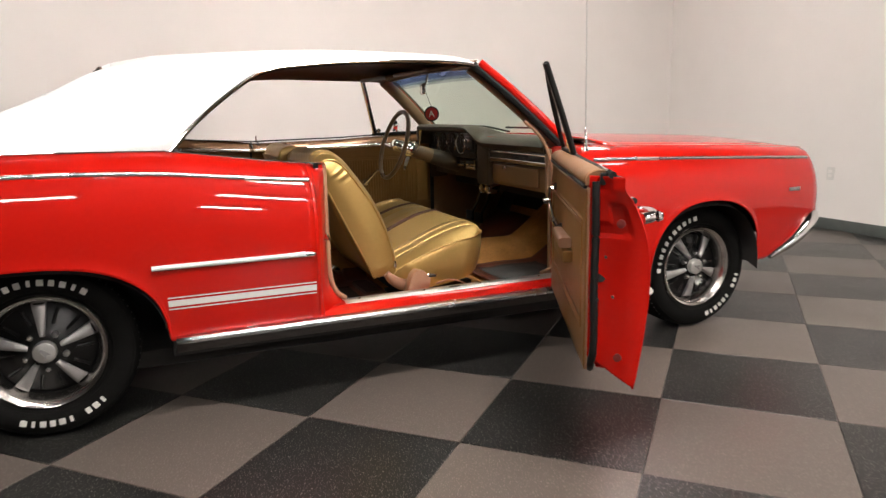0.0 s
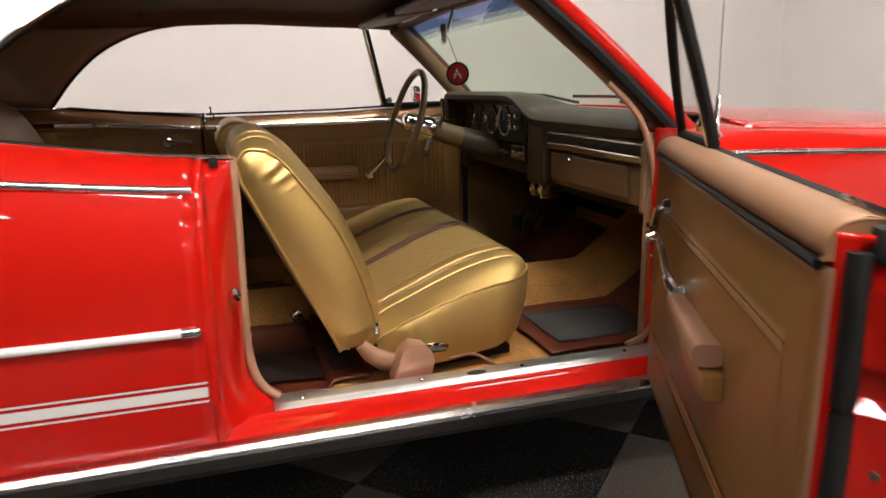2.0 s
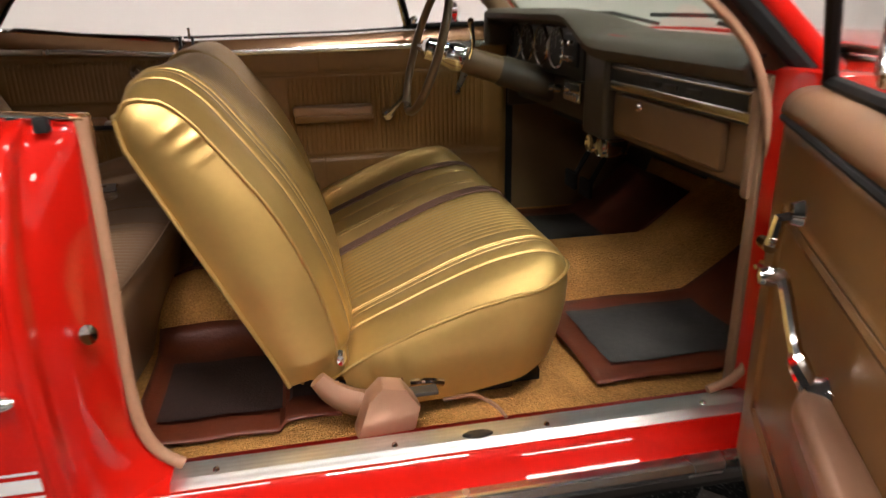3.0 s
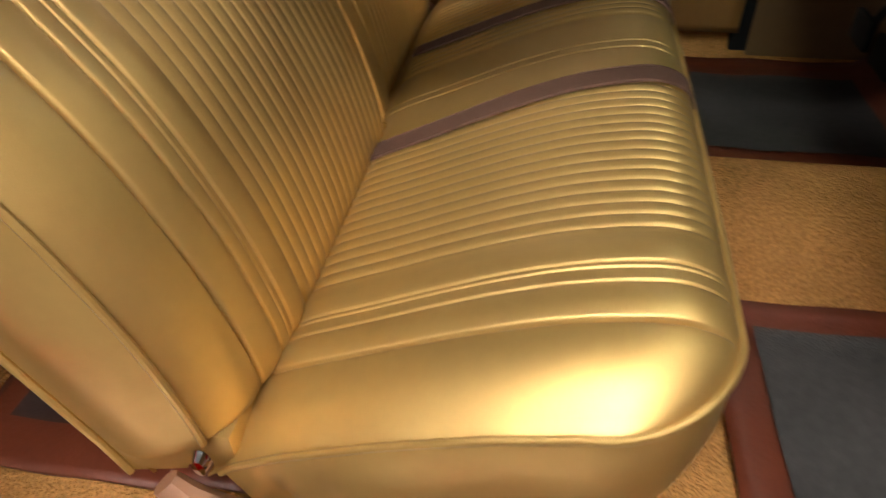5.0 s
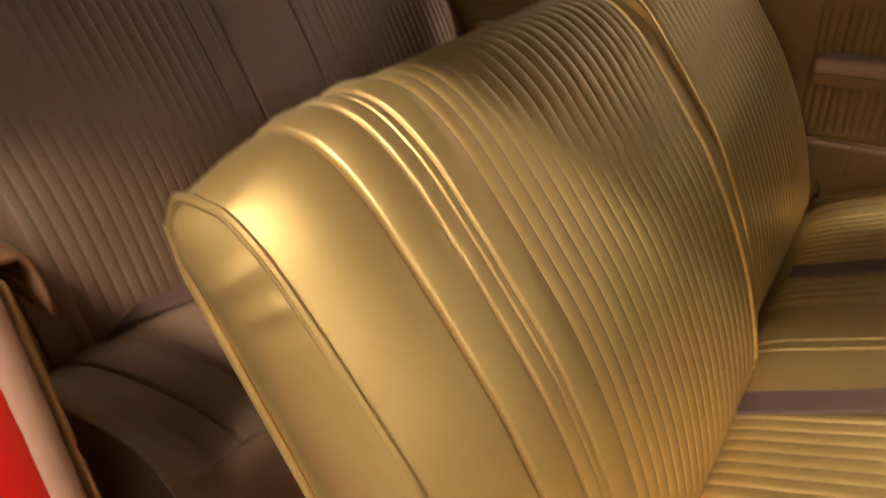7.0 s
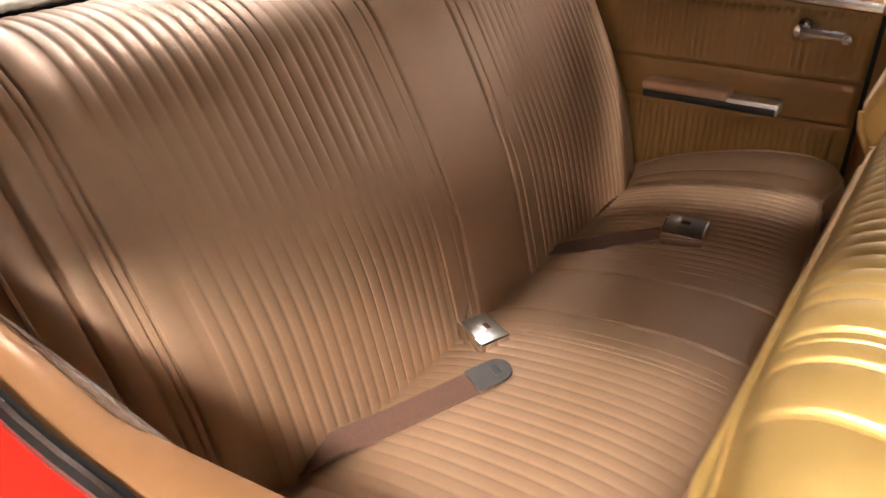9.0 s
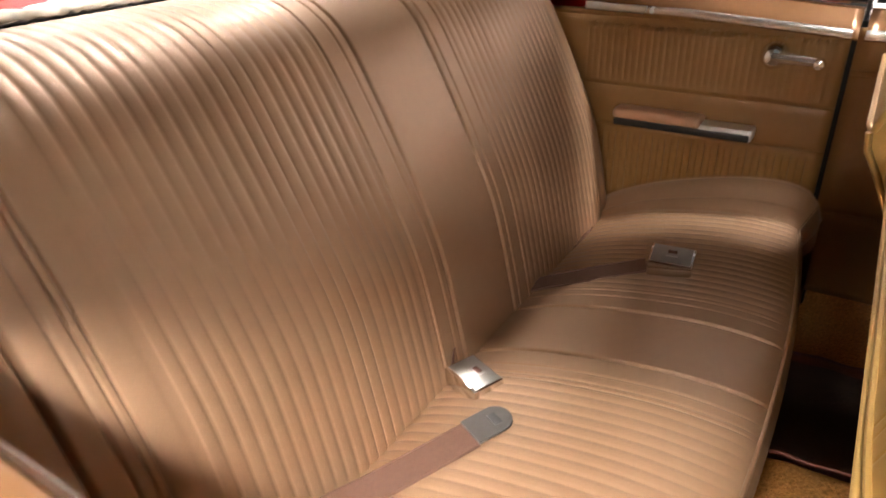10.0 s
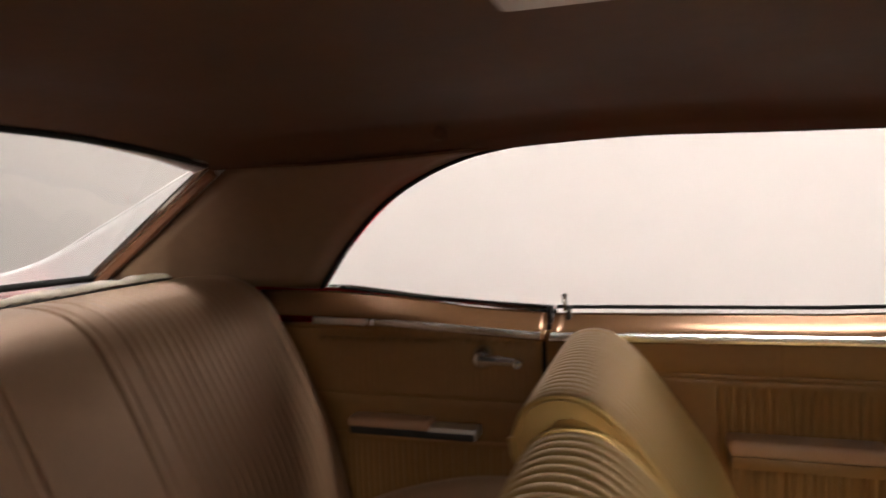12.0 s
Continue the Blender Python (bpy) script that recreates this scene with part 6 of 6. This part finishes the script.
    part("lock_button", lathe([(0.003, 0), (0.003, 0.006), (0.004, 0.008), (0.0005, 0.010)], SWING @ pose(-0.97, 0.006, 0.944), 10), CHROME, door, "chrome lock button")
    # vent window: frame, post and pane
    base, tip, foot = (0.333, 0.0, 0.95), (0.428, 0.1175, 1.283), (0.03, 0.003, 0.95)
    lean = curve([door_place(*foot), door_place(0.17, 0.05, 1.075), door_place(0.31, 0.09, 1.19), door_place(*tip)], 20)
    part("vent_frame", tube(lean, 0.010, 8), RUBBER, door, "black vent window frame")
    post = curve([door_place(*base), door_place(0.385, 0.052, 1.10), door_place(*tip)], 16)
    part("vent_post", tube(post, 0.0115, 8), RUBBER, door, "black vent window post with a bright edge")
    part("vent_post_edge", tube([p + Vector((-0.008, 0.006, 0)) for p in post], 0.0045, 8), CHROME, door)
    bm = bmesh.new()
    ring = [bm.verts.new(p) for p in lean] + [bm.verts.new(p) for p in post[-2::-1]]
    bm.faces.new(ring)
    pane = part("vent_pane", bm, CLEAR, door, "small clear vent window pane")
    pane.visible_shadow = False
    part("vent_sill", tube([door_place(0.03, 0.004, 0.952), door_place(0.34, 0.002, 0.952)], 0.011, 8), RUBBER, door)
    part("vent_latch", lathe([(0.0005, 0.016), (0.012, 0.014), (0.014, 0)], SWING @ pose(-0.30, 0.012, 0.985, -90, 0, 0), 14), CHROME, door, "chrome vent latch")
    # handles
    part("door_handle", tube([door_place(0.192, 0.05, 0.805), door_place(0.192, 0.075, 0.80), door_place(0.194, 0.082, 0.765)], 0.009, 8), CHROME, door, "chrome inside door handle")
    part("handle_paddle", tube([door_place(0.196, 0.082, 0.765), door_place(0.159, 0.086, 0.760)], [0.010, 0.008], 8), CHROME, door)
    part("handle_boss", lathe([(0.0005, 0.02), (0.014, 0.018), (0.020, 0)], SWING @ pose(-0.192, 0.046, 0.808, -90, 0, 0), 18), CHROME, door)
    c = [door_place(0.393, 0.062, 0.668), door_place(0.375, 0.078, 0.70), door_place(0.332, 0.085, 0.745), door_place(0.305, 0.088, 0.765)]
    part("window_crank", tube(curve(c, 14), [0.011] * 5 + [0.0075] * 10, 8), CHROME, door, "chrome window crank")
    part("crank_boss", lathe([(0.0005, 0.028), (0.014, 0.026), (0.021, 0.012), (0.024, 0)], SWING @ pose(-0.393, 0.046, 0.668, -90, 0, 0), 20), CHROME, door)
    part("crank_knob", lathe([(0.0005, 0.03), (0.010, 0.028), (0.012, 0.015), (0.008, 0)], SWING @ pose(-0.305, 0.085, 0.765, -90, 0, 0), 16), CHROME, door)
    # armrest: a tapered pad on a tan body
    def rest(u, v):
        t = 2 * math.pi * v
        k = math.sin(math.pi * min(1, (u + 0.02) * 6) / 2) if u < 0.15 else 1.0
        w, hgt = (0.019 + 0.006 * u) * k, 0.018 * (0.6 + 0.4 * k)
        cx, cz = 0.047 + w, 0.660 + 0.012 * u
        return tuple(door_place(0.37 + 0.34 * u, cx + w * math.copysign(abs(math.cos(t)) ** 0.6, math.cos(t)), cz + hgt * math.copysign(abs(math.sin(t)) ** 0.7, math.sin(t))))
    bm = sheet(rest, steps(0, 1, 24), steps(0, 1, 24)[:-1], wrap=True)
    bmesh.ops.holes_fill(bm, edges=[e for e in bm.edges if len(e.link_faces) == 1])
    part("armrest_pad", bm, PLASTIC, door, "tan moulded armrest")
    part("armrest_base", box(-0.73, -0.42, 0.046, 0.084, 0.608, 0.648, 0.008, turn=SWING), PANEL, door, "tan armrest base")
    handle = part("outside_handle", tube(curve([door_place(0.90, -0.095, 0.808), door_place(0.925, -0.132, 0.812), door_place(0.98, -0.142, 0.814), door_place(1.04, -0.138, 0.812), door_place(1.065, -0.10, 0.808)], 18), [0.014] * 8 + [0.017] * 11, 10), CHROME, door, "chrome outside door handle")
    part("push_button", lathe([(0.0005, 0.016), (0.012, 0.014), (0.014, 0.004), (0.018, 0)], SWING @ pose(-1.045, -0.150, 0.812, 90, 0, 0), 18), CHROME, handle)
    for zf, name, fill in ((lambda x: 0.603, "door_side_moulding", STRIPE), (lambda x: top_z(x) - 0.067, "door_belt_moulding", CHROME)):
        line = [door_place(u, door_skin_n(2.09 - u, zf(2.09 - u)) - 0.004, zf(2.09 - u)) for u in steps(0.01, 1.095, 30)]
        part(name, tube(line, 0.010, 8), fill, door, "bright moulding along the door")


build_open_door()

wall_outlet(0.893, 0.50)


# ---- floor tiles, laid on the diagonal ----
SIDE = 0.61
ANCHOR = Vector((1.298, -1.472))
E1, E2 = Vector((1, -1)).normalized(), Vector((1, 1)).normalized()


def tile_mesh(name, material):
    h = SIDE / 2 - 0.0008
    bm = box(-h, h, -h, h, -0.012, 0.0, 0.0012, seg=1)
    return finish(name, bm, material, smooth=False)


def lay_tiles():
    meshes = (tile_mesh("tile_black", TILE_BLACK), tile_mesh("tile_taupe", TILE_GREY))
    turn = Matrix.Rotation(radians(-45), 4, "Z")
    far = (bmesh.new(), bmesh.new())
    near = []
    for i in range(-20, 21):
        for j in range(-20, 21):
            c = ANCHOR + E1 * (SIDE * (i + 0.5)) + E2 * (SIDE * (j + 0.5))
            if X0 - 0.4 < c.x < X1 + 0.4 and Y0 - 0.4 < c.y < Y1 + 0.4:
                near.append(((c - Vector((1.8, -1.2))).length, i, j, c))
    near.sort(key=lambda r: r[0])
    reach = SIDE / math.sqrt(2)
    for k, (_, i, j, c) in enumerate(near):
        dark = (i + j) % 2 == PARITY
        whole = X0 + reach < c.x < X1 - reach and Y0 + reach < c.y < Y1 - reach
        if k < 290 and whole:
            ob = new("tile", meshes[0 if dark else 1])
            ob.parent = FLOOR
            ob.matrix_basis = Matrix.Translation((c.x, c.y, 0)) @ turn
        else:
            bm = far[0 if dark else 1]
            h = SIDE / 2 - 0.0008
            vs = [bm.verts.new((c.x + E1.x * a * h + E2.x * b * h, c.y + E1.y * a * h + E2.y * b * h, 0)) for a, b in ((-1, -1), (1, -1), (1, 1), (-1, 1))]
            bm.faces.new(vs)
    for bm, m, label in ((far[0], TILE_BLACK, "black tiles"), (far[1], TILE_GREY, "taupe tiles")):
        for co, no in (((X0 - 0.05, 0, 0), (-1, 0, 0)), ((X1 + 0.05, 0, 0), (1, 0, 0)), ((0, Y0 - 0.05, 0), (0, -1, 0)), ((0, Y1 + 0.05, 0), (0, 1, 0))):
            bmesh.ops.bisect_plane(bm, geom=bm.verts[:] + bm.edges[:] + bm.faces[:], plane_co=co, plane_no=no, clear_outer=True)
        if bm.verts:
            tagged(part("outer_tiles", bm, m, FLOOR, label, thick=0.011, smooth=False), kind="stuff")


PARITY = 0
lay_tiles()
